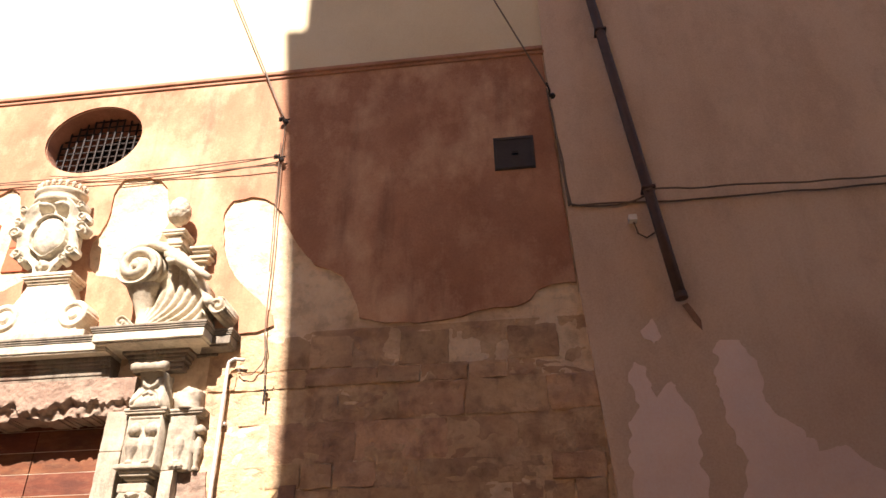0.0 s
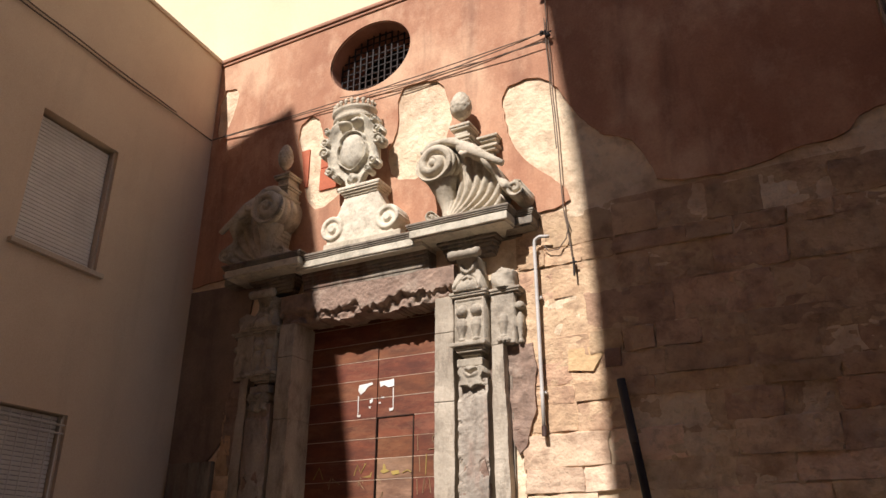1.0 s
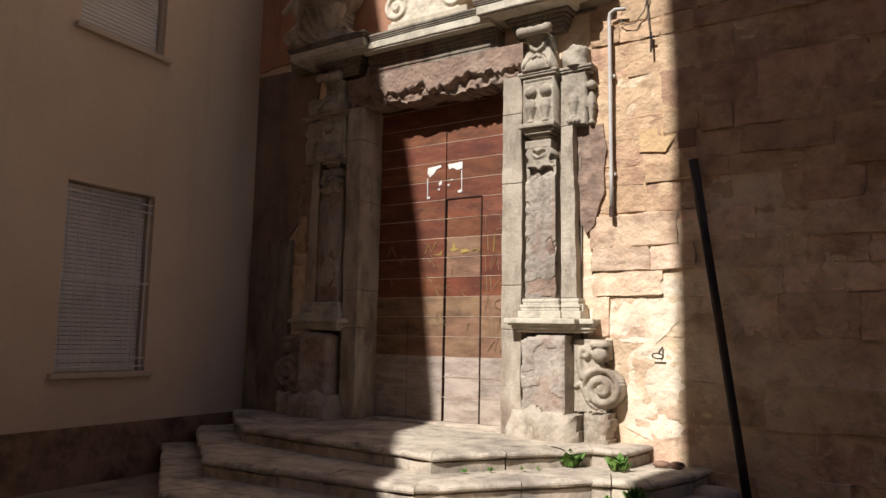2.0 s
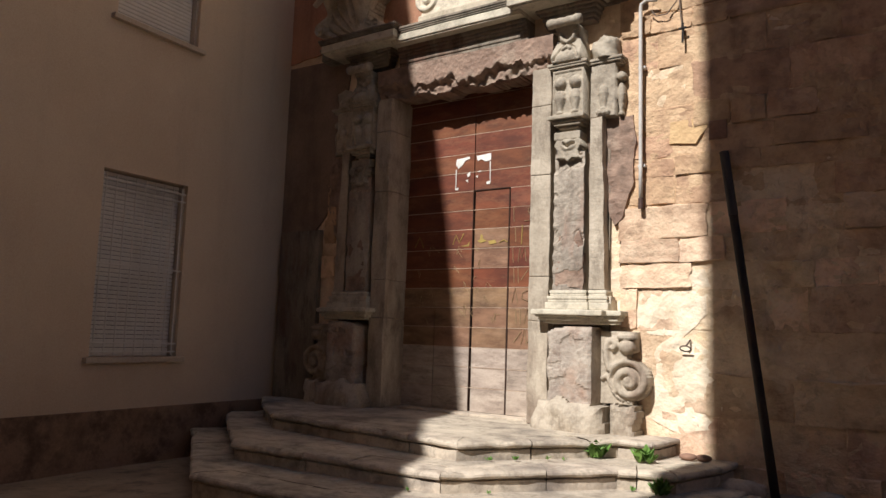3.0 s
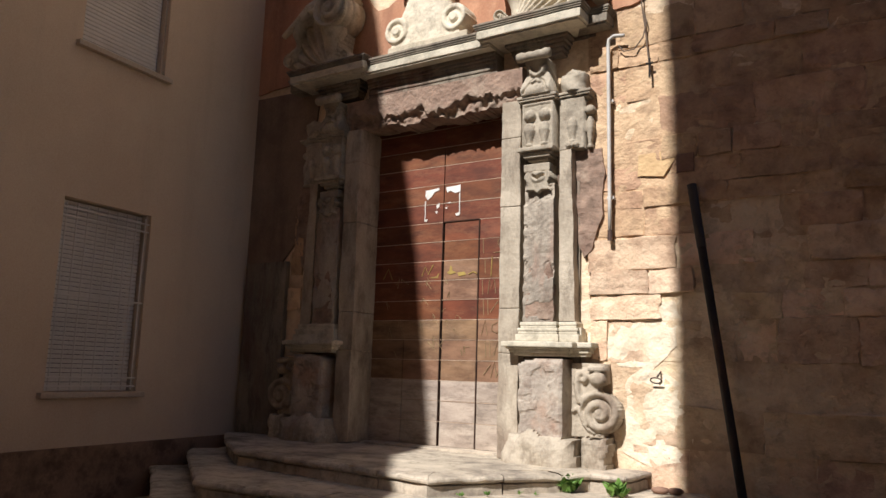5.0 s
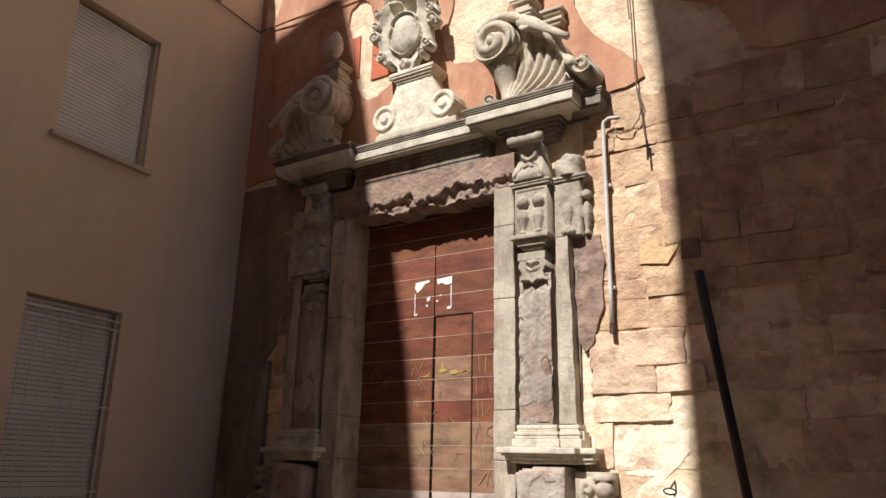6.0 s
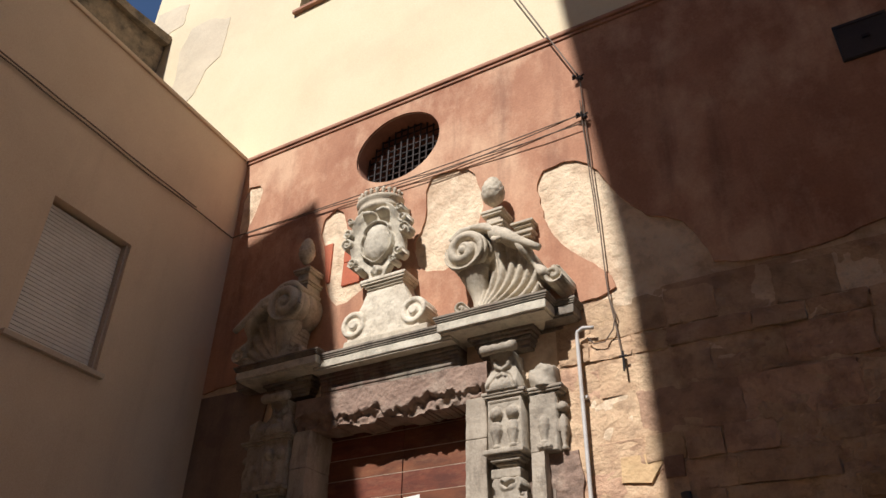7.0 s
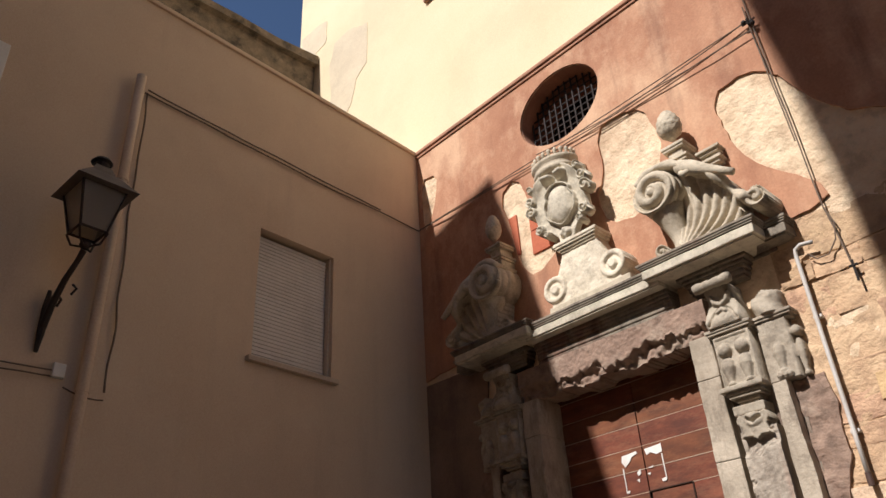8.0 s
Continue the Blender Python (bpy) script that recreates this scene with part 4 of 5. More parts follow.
    # broken scroll pediment: rolled volute, ribbed shell under a falling ribbon
    VU = 1.215 if s > 0 else 1.47
    DU = 0.0 if s > 0 else 0.12
    VZ = 6.15

    def volute_face(u, z):
        r = np.hypot(u - VU, z - VZ)
        return np.where(r < 0.262, 0.45 + 0.10 * curl(u, z, (VU, VZ), 0.27, 1.75, -1, 0.6) * (1.1 - 0.35 * r / 0.27), 0)
    part("volute", ucarve(VU - 0.28, VU + 0.28, VZ - 0.28, VZ + 0.28, volute_face, step=0.0085, back=FY - 0.42, wear=0.004), M_CARVED, portal, "large carved stone scroll", True)
    bm = B()
    yy = [FY - 0.475, FY - 0.46, FY - 0.40, FY - 0.385, FY - 0.37, FY - 0.28, FY - 0.265, FY - 0.25, FY - 0.14, FY - 0.12, FY - 0.02]
    tube(bm, [(X(VU + 0.02), y, VZ) for y in yy], 0.26, 32, [0.25, 0.262, 0.266, 0.245, 0.268, 0.275, 0.255, 0.278, 0.285, 0.265, 0.285])
    tube(bm, rowpts((X(VU + 0.05), FY - 0.30, VZ - 0.20), (X(VU + 0.13), FY - 0.22, 5.40), 6), 0.14, 14, [0.20, 0.17, 0.14, 0.115, 0.10, 0.11, 0.14])
    part("volute_barrel", bm, M_CARVED, portal, "", True)

    def shell(u, z):
        fu, fz = 1.36 + DU, 5.28
        r, a = np.hypot(u - fu, z - fz), np.degrees(np.arctan2(z - fz, u - fu))
        rim = np.interp(a, [5, 25, 45, 65, 85, 100], [0.72, 0.78, 0.92, 1.02, 1.06, 0.9])
        rib = np.abs(np.cos(np.radians((a + 7 * np.sin(r * 4)) * 90 / 5.2)))
        h = 0.44 - 0.20 * np.sin(np.clip(r / rim, 0, 1) * math.pi * 0.8) + 0.060 * rib * np.clip(r / 0.45, 0.25, 1)
        return np.where((r < rim * (0.97 + 0.03 * rib)) & (a > 6) & (a < 99) & (z > 5.37), h, 0)
    part("shell", ucarve(1.15 + DU, 2.2 + DU, 5.36, 6.36, shell, step=0.010, wear=0.004), M_CARVED, portal, "ribbed stone shell fan", True)

    # the ribbon: a thick curved sheet with an uneven front edge
    path = [(VU - 0.20, VZ + 0.19), (VU - 0.06, VZ + 0.28), (VU + 0.10, VZ + 0.305), (1.46 + DU, 6.42), (1.60 + DU, 6.32), (1.74 + DU, 6.18), (1.88 + DU, 6.06), (1.98 + DU, 5.92), (2.05 + DU * 0.6, 5.78), (2.13 + DU * 0.4, 5.66), (2.22, 5.60)]
    bm = B()
    rings = []
    for i in range(41):
        f = i / 40 * (len(path) - 1)
        k0 = min(int(f), len(path) - 2)
        p = Vector(path[k0]).lerp(Vector(path[k0 + 1]), f - k0)
        d = (Vector(path[k0 + 1]) - Vector(path[k0])).normalized()
        n2 = Vector((-d.y, d.x))
        lip = 0.47 + 0.05 * math.sin(i * 0.55) * smooth01(np.array(i / 40), 0.3, 0.5).item() - 0.10 * smooth01(np.array(i / 40), 0.6, 1.0).item()
        th = 0.035 + 0.02 * math.sin(i * 0.4) ** 2
        ring = []
        for off, y in ((-th, 0.02), (th, 0.02), (th * 1.1, lip * 0.55), (th * 0.7, lip * 0.75), (th * 1.3, lip * 0.9), (th * 0.9, lip), (-th * 0.5, lip + 0.012), (-th, lip - 0.03)):
            ring.append(bm.verts.new((X(p.x + n2.x * off), FY - y, p.y + n2.y * off)))
        rings.append(ring)
    for r0, r1 in zip(rings, rings[1:]):
        for k in range(8):
            bm.faces.new((r0[k], r0[(k + 1) % 8], r1[(k + 1) % 8], r1[k]))
    bm.faces.new(rings[0])
    bm.faces.new(rings[-1][::-1])
    part("scroll_band", bm, M_CARVED, portal, "falling stone ribbon of the broken pediment", True)
    bm = B()
    tube(bm, [(X(1.56 + DU), FY - 0.40, 6.34), (X(1.72 + DU), FY - 0.46, 6.22), (X(1.90 + DU), FY - 0.49, 6.08), (X(2.06 + DU), FY - 0.50, 5.97), (X(2.16 + DU), FY - 0.50, 5.90)], 0.06, 9, [0.085, 0.09, 0.06, 0.045, 0.04])
    tube(bm, [(X(1.58 + DU), FY - 0.46, 6.22), (X(1.64 + DU), FY - 0.50, 6.16), (X(1.70 + DU), FY - 0.50, 6.17), (X(1.74 + DU), FY - 0.48, 6.24)], 0.03, 7, [0.03, 0.04, 0.035, 0.03])
    part("broken_spur", bm, M_CARVED, portal, "broken projecting stone spur", True)

    def small_curl(c, r, hand):
        return lambda u, z: np.where(np.hypot(u - c[0], z - c[1]) < r, 0.36 + 0.05 * curl(u, z, c, r, 1.5, hand, 1.0), 0)
    part("small_volute", ucarve(2.12, 2.38, 5.47, 5.73, small_curl((2.255, 5.60), 0.115, 1), step=0.009, wear=0.003), M_CARVED, portal, "", True)
    part("small_volute", ucarve(1.02 + DU, 1.22 + DU, 5.38, 5.56, small_curl((1.12 + DU, 5.46), 0.08, -1), step=0.009, wear=0.003), M_CARVED, portal, "", True)
    # finial pedestal and cone
    FU = 1.485 if s > 0 else 1.42
    bm = B()
    a, b_ = sorted((X(FU - 0.065), X(FU + 0.065)))
    stack(bm, a, b_, FY - 0.22, [(0.05, 6.20, 6.50), (0.07, 6.50, 6.535), (0.09, 6.535, 6.57), (0.03, 6.57, 6.69), (0.07, 6.69, 6.72), (0.085, 6.72, 6.76), (0.0, 6.76, 6.80), (-0.03, 6.80, 6.86)], 0, 0, s)
    part("finial_pedestal", bm, M_CARVED, portal)
    bm = B()
    a, b_ = sorted((X(FU + 0.27), X(FU + 0.38)))
    stack(bm, a, b_, FY - 0.08, [(0.0, 6.0, 6.36), (0.05, 6.36, 6.40), (0.08, 6.40, 6.44), (0.02, 6.44, 6.50), (0.06, 6.50, 6.535), (0.09, 6.535, 6.57)], 0, 0, s)
    part("finial_side_block", bm, M_CARVED, portal)
    bm = B()
    prof = [(q * (0.92 if s > 0 else 0.72), z) for q, z in ((0.05, 6.85), (0.08, 6.88), (0.13, 6.93), (0.158, 7.01), (0.15, 7.10), (0.115, 7.18), (0.07, 7.24), (0.02, 7.27))]
    nr, na = 30, 44
    rr_, zz_ = [q for q, _ in prof], [z for _, z in prof]
    rings = []
    for i in range(nr + 1):
        z = zz_[0] + (zz_[-1] - zz_[0]) * i / nr
        rad = float(np.interp(z, zz_, rr_))
        ring = []
        for j in range(na):
            a = 2 * math.pi * j / na
            k = (abs(math.sin(5.5 * a + 30 * z)) * abs(math.sin(5.5 * a - 30 * z))) ** 0.6 if z > 6.9 else 0.0
            q = rad * (0.94 + 0.11 * k)
            ring.append(bm.verts.new((X(FU) + q * math.cos(a), FY - 0.24 + q * math.sin(a), z)))
        rings.append(ring)
    for r0, r1 in zip(rings, rings[1:]):
        for j in range(na):
            bm.faces.new((r0[j], r0[(j + 1) % na], r1[(j + 1) % na], r1[j]))
    bm.faces.new(rings[0][::-1])
    bm.faces.new(rings[-1])
    part("pine_cone", bm, M_CARVED, portal, "carved stone pine cone finial", True)


# lintel: a smoother upper bed, its lower edge broken away
def lintel(x, z):
    u = x - AX
    low = 4.445 + 0.03 * vnoise(u + 9, u * 0, 0.30, 1) + 0.015 * vnoise(u + 9, u * 0, 0.07, 2)
    brk = 4.62 + 0.07 * vnoise(u + 9, u * 0, 0.34, 3) + 0.045 * vnoise(u + 9, u * 0, 0.10, 4) + 0.03 * vnoise(u + 9, u * 0, 0.04, 9)
    rag = 0.034 * vnoise(u + 9, z, 0.11, 5) + 0.024 * vnoise(u + 9, z, 0.045, 6)
    h = 0.075 - 0.075 * smooth01(brk - z, 0.0, 0.04) + rag * smooth01(brk - z, -0.03, 0.03) + 0.012 * vnoise(u + 9, z, 0.3, 7)
    return np.where(z > low, h + 0.09, 0)


part("lintel", carve(AX - 1.33, AX + 1.33, 4.38, 4.87, lambda x, z: lintel(x, z), step=0.014, back=FY + 0.24, wear=0.008), M_REDSTONE, portal, "broken reddish stone lintel")
bm = B()
for pr, z0, z1 in [(0.14, 4.84, 4.92), (0.155, 4.92, 5.0), (0.17, 5.0, 5.04), (0.19, 5.04, 5.08), (0.21, 5.08, 5.13)]:
    box(bm, AX - 0.98, AX + 0.98, FY - pr, FY + 0.2, z0, z1, 0.012, 0.25, 0.006)
part("cornice", bm, M_PORTAL, portal, "moulded middle cornice")
# same here: paler colour carries the sunlit strip over the darker mouldings
bm = B()
box(bm, AX - 0.98, AX + 0.98, FY - 0.335, FY + 0.2, 5.13, 5.15, 0.006, 0.25, 0.004)
box(bm, AX - 0.98, AX + 0.98, FY - 0.355, FY + 0.2, 5.151, 5.25, 0.012, 0.15, 0.007)
part("cornice_fascia", bm, M_CREAMST, portal, "fascia in paler stone that paints the sunlit strip")
bm = B()
for pr, z0, z1 in [(0.366, 5.253, 5.273), (0.378, 5.276, 5.296), (0.39, 5.299, 5.33)]:
    box(bm, AX - 0.98, AX + 0.98, FY - pr, FY + 0.2, z0, z1, 0.006, 0.25, 0.004)
part("cornice_edge", bm, M_PORTAL, portal, "dark weathered cornice edge")

# ---- coat of arms on its scrolled pedestal ----
CX = -5.69
arms = thing("coat_of_arms", (CX, FY - 0.2, 5.33), "pale stone shield with scrolled frame and crown on pedestal", "coat of arms")


def pedestal(x, z):
    u = np.abs(x - CX)
    half = np.interp(z, [5.33, 5.45, 5.62, 5.80, 5.95, 6.12], [0.58, 0.54, 0.48, 0.41, 0.33, 0.27])
    cu, cz = 0.44, 5.68
    r = np.hypot(u - cu, z - cz)
    h = np.where(u < half, 0.26, 0)
    h = np.where((r < 0.185), 0.262 + 0.03 * smooth01(r, 0.11, 0.12) * smooth01(0.185 - r, 0, 0.02) + 0.035 * (r < 0.06), h)
    return h


part("pedestal", carve(CX - 0.66, CX + 0.66, 5.45, 6.12, pedestal, step=0.012, wear=0.006), M_WHITEST, arms, "pale smooth pedestal with round volutes", True)
bm = B()
box(bm, CX - 0.55, CX + 0.66, FY - 0.29, FY, 5.33, 5.46, 0.02, 0.12, 0.010)
part("pedestal_foot", bm, M_CARVED, arms, "stained stone foot course")
bm = B()
stack(bm, CX - 0.25, CX + 0.25, FY - 0.26, [(0.02, 6.11, 6.14), (0.045, 6.14, 6.17), (0.07, 6.17, 6.195), (0.085, 6.195, 6.24)], 0.2, 0.004)
part("pedestal_cap", bm, M_WHITEST, arms)

CURLS = ((0.435, 7.00, 0.075, 1), (0.445, 6.84, 0.080, -1), (0.36, 6.55, 0.075, 1), (0.39, 7.16, 0.055, -1), (0.27, 6.44, 0.05, -1))


def cartouche(x, z):
    u = np.abs(x - CX)
    c = 6.80
    plate = (u / 0.43) ** 2 + ((z - c) / 0.56) ** 2
    half = np.interp(z, [6.24, 6.36, 6.48, 6.6], [0.10, 0.14, 0.24, 0.40])
    inside = (plate < 1) & (u < half)
    h = np.where(inside, 0.10 + 0.09 * np.clip(plate, 0, 1) ** 2, 0)
    wave = 0.02 * np.cos(np.arctan2(z - c, u) * 7)
    h = h + np.where(inside & (plate > 0.55), wave * smooth01(plate, 0.55, 0.8), 0)
    for cu, cz, r, hand in CURLS:
        d = np.hypot(u - cu, z - cz)
        h = np.where(d < r, np.maximum(h, 0.15 + 0.065 * curl(u, z, (cu, cz), r, 1.4, hand, 0.8)), h)
    # shield: a soft convex heart, pinched at the shoulders, inside a thin raised rim
    uw = u * (1 + 0.16 * np.exp(-((z - 6.90) / 0.045) ** 2) + 0.55 * smooth01(6.66 - z, 0, 0.18))
    d = (uw / 0.225) ** 2 + (np.abs(z - 6.78) / 0.275) ** 2.3
    h = np.where(d < 1, 0.10 + 0.11 * np.sqrt(np.clip(1 - d, 0, 1)), h)
    rim = np.abs(np.sqrt(d) - 1.07)
    h = np.where(rim < 0.07, 0.135 + 0.05 * np.sqrt(np.clip(1 - (rim / 0.07) ** 2, 0, 1)), h)
    # swag with a twisted end below the crown, leaf mask at the foot
    h = np.maximum(h, 0.27 * np.sqrt(np.clip(1 - ((u - 0.11) / 0.12) ** 2 - ((z - 7.20) / 0.075) ** 2, 0, 1)) * (1 - 0.10 * np.abs(np.sin(u * 26 + z * 9))) * inside)
    h = np.maximum(h, 0.22 * np.sqrt(np.clip(1 - (u / 0.12) ** 2 - ((z - 6.37) / 0.11) ** 2, 0, 1)) * (0.92 + 0.08 * np.cos(u * 50) * np.cos(z * 44)))
    return h


part("shield", carve(CX - 0.70, CX + 0.42, 6.23, 7.37, lambda x, z: np.where(cartouche(x + 0.14, z) > 0, cartouche(x + 0.14, z) + 0.12, 0), step=0.0095, back=FY - 0.15, wear=0.004, lean=0.10), M_CREAMST, arms, "blank convex shield in a curling strapwork frame", True)
crown = B()
tube(crown, [(CX - 0.20, FY - 0.22, z) for z in (7.28, 7.31, 7.34, 7.36, 7.41, 7.43, 7.47, 7.49)], 0.4, 36, [0.29, 0.32, 0.33, 0.305, 0.315, 0.345, 0.355, 0.31])
for v in crown.verts:
    v.co.y = FY - 0.22 + (v.co.y - FY + 0.22) * 0.72
cr = part("crown", crown, M_CARVED, arms, "carved stone crown with knobs", True)
for k in range(13):
    a = math.pi * (0.95 + 1.1 * k / 12)
    bm = B()
    px, py = CX - 0.20 + 0.315 * math.cos(a), FY - 0.22 + 0.226 * math.sin(a)
    tube(bm, [(px, py, 7.47), (px, py, 7.515), (px, py, 7.53), (px, py, 7.56), (px, py, 7.585)], 0.03, 8, [0.028, 0.018, 0.026, 0.034 if k % 2 else 0.028, 0.012])
    part("crown_knob", bm, M_CARVED, cr, "", True)

# two clay tiles set in the wall
for x0, x1, z0, z1 in ((-6.62, -6.26, 6.50, 6.86), (-6.62, -6.26, 6.87, 7.18), (-7.0, -6.84, 6.62, 7.26)):
    bm = B()
    box(bm, x0, x1, FY + 0.005, FY + 0.06, z0, z1, 0.008, 0.12, 0.004)
    single("clay_tile", bm, M_TILE, "bright red clay tile set in the church wall", "tile", "clay tiles in the wall")

# ---- church door ----
DY = FY + 0.28
door = thing("door_1", (AX, DY, 0.37), "closed double door of worn horizontal brown boards with a wicket", "door", kind="structure")
bm = B()
box(bm, AX - 1.11, AX + 1.11, DY + 0.035, DY + 0.09, 0.36, 4.52)
part("door_back", bm, M_DARKWOOD, door)
random.seed(4)
ROWH = 0.2505
for i in range(17):
    z0 = 0.432 + i * ROWH - 0.045 * (i == 0)
    cols = [(-1.10, -0.56), (-0.556, -0.006), (0.026, 0.528), (0.546, 1.10)] if i < 5 else [(-1.10, -0.006), (0.026, 0.528), (0.546, 1.10)] if i < 11 else [(-1.10, -0.004), (0.004, 1.10)]
    for u0, u1 in cols:
        bm = B()
        dy = random.uniform(-0.004, 0.004)
        box(bm, AX + u0 + 0.003, AX + u1 - 0.003, DY + dy, DY + 0.04, z0 + 0.004, z0 + ROWH + 0.045 * (i == 0) - 0.004, 0.005)
        part("board", bm, M_WOODPALE if i < 3 else M_WOODMID if i < 6 or (i in (7, 8) and 0 < u0 < 0.5) else M_WOOD, door)
# pale strips paint the lit groove edges between the boards
for i in range(1, 17):
    z = 0.432 + i * ROWH
    bm = B()
    box(bm, AX - 1.10, AX + 1.10, DY - 0.002, DY + 0.03, z - 0.003, z + 0.003)
    part("joint_strip", bm, M_JOINT, door, "pale highlight painted along a board joint")
bm = B()
box(bm, AX - 0.006, AX + 0.004, DY - 0.004, DY + 0.02, 0.39, 3.19, 0.002)
part("cover_strip", bm, M_DARKWOOD, door)
bm = B()
box(bm, AX - 0.002, AX + 0.54, DY - 0.010, DY + 0.02, 3.183, 3.197, 0.003)
part("wicket_edge", bm, M_DARKWOOD, door, "dark upper edge of the wicket")
bm = B()
box(bm, AX + 0.529, AX + 0.545, DY - 0.004, DY + 0.02, 0.39, 3.19, 0.002)
part("wicket_joint", bm, M_DARKWOOD, door)
# torn poster remains
random.seed(9)
poster = thing("torn_poster", (AX, DY - 0.004, 3.25), "torn white paper remains of a poster on the door", "poster")
for pts in ([(-0.29, 3.56), (-0.28, 3.63), (-0.08, 3.65), (-0.07, 3.62), (-0.15, 3.60), (-0.19, 3.54), (-0.25, 3.50)], [(0.03, 3.65), (0.25, 3.66), (0.25, 3.57), (0.17, 3.56), (0.10, 3.60), (0.05, 3.58)],
            [(-0.29, 3.49), (-0.275, 3.49), (-0.28, 3.24), (-0.29, 3.24)], [(0.235, 3.55), (0.25, 3.55), (0.25, 3.27), (0.24, 3.27)], [(-0.29, 3.24), (-0.24, 3.25), (-0.25, 3.22), (-0.29, 3.22)],
            [(0.18, 3.29), (0.24, 3.30), (0.24, 3.26), (0.19, 3.26)], [(-0.11, 3.42), (-0.06, 3.45), (-0.06, 3.40), (-0.10, 3.38)], [(-0.13, 3.34), (-0.09, 3.35), (-0.10, 3.31)], [(0.04, 3.44), (0.11, 3.45), (0.10, 3.43)], [(0.02, 3.38), (0.06, 3.39), (0.05, 3.36)]):
    bm = B()
    slab(bm, jag([(AX + u, z) for u, z in pts], 0.02, 0.010, pts[0][0]), [], DY - 0.009, DY - 0.0055)
    part("paper_scrap", bm, M_PAPER, poster)
# scratched marks and paint
marks = thing("scratched_marks", (AX, DY, 2.0), "pale scratched marks and a yellow paint smear on the door", "graffiti")
ROWS = [2.95, 2.70, 2.44, 2.19, 1.94, 1.69, 1.44]
SHAPES = {"bar": [(0, 0), (0.01, -0.18)], "ess": [(0.09, 0.0), (0.02, -0.03), (0.02, -0.08), (0.09, -0.11), (0.08, -0.17), (-0.04, -0.18)],
          "em": [(0, -0.17), (0.02, 0.0), (0.05, -0.12), (0.09, 0.0), (0.11, -0.17)], "roof": [(0, -0.17), (0.05, 0.0), (0.08, -0.17)], "slash": [(0, -0.15), (0.10, -0.02)], "loop": [(0.10, -0.02), (0.03, -0.05), (0.02, -0.12), (0.10, -0.15), (0.14, -0.08)]}
for row, marks_in in enumerate(((("bar", 0.60), ("ess", 0.79)), (("bar", 0.63), ("bar", 0.83)), (("bar", 0.60), ("em", 0.68), ("bar", 0.86)), (("bar", 0.62), ("bar", 0.68), ("slash", 0.72), ("bar", 0.84)),
                                   (("roof", 0.60), ("loop", 0.72), ("slash", 0.84)), (("bar", 0.66), ("bar", 0.72), ("roof", 0.78)), (("slash", 0.64), ("roof", 0.74), ("slash", 0.82)))):
    for kind_, u in marks_in:
        bm = B()
        tube(bm, [(AX + u + p, DY - 0.007, ROWS[row] - 0.02 + q) for p, q in SHAPES[kind_]], 0.0042, 4)
        part("stroke", bm, M_CHALK, marks)
for i in range(26):
    u, z = random.uniform(-0.95, 0.5), random.uniform(1.45, 2.45)
    bm = B()
    tube(bm, [(AX + u, DY - 0.007, z), (AX + u + random.uniform(-0.05, 0.05), DY - 0.007, z + random.uniform(0.03, 0.12)), (AX + u + random.uniform(0.02, 0.12), DY - 0.007, z + random.uniform(-0.05, 0.05))], 0.0035, 4)
    part("stroke", bm, M_CHALK, marks)
for pts in ([(0.07, 2.53), (0.11, 2.55), (0.12, 2.62), (0.15, 2.60), (0.16, 2.55), (0.22, 2.53), (0.12, 2.50)], [(0.24, 2.53), (0.34, 2.54), (0.36, 2.50), (0.26, 2.49)], [(-0.19, 2.47), (-0.08, 2.49), (-0.04, 2.53), (-0.06, 2.46)]):
    bm = B()
    slab(bm, jag([(AX + u, z) for u, z in pts], 0.012, 0.016, pts[0][0]), [], DY - 0.008, DY - 0.0045)
    part("paint_smear", bm, M_PAINTY, marks, "yellow paint")
for pts in ([(-0.92, 2.48), (-0.84, 2.62), (-0.77, 2.47)], [(-0.30, 2.50), (-0.25, 2.62), (-0.20, 2.52), (-0.13, 2.64)], [(0.40, 2.50), (0.47, 2.53), (0.52, 2.50)], [(0.72, 2.46), (0.73, 2.70)], [(0.92, 2.46), (0.95, 2.70)]):
    bm = B()
    tube(bm, [(AX + u, DY - 0.006, z) for u, z in pts], 0.007, 5)
    part("paint_smear", bm, M_PAINTY, marks, "yellow paint")

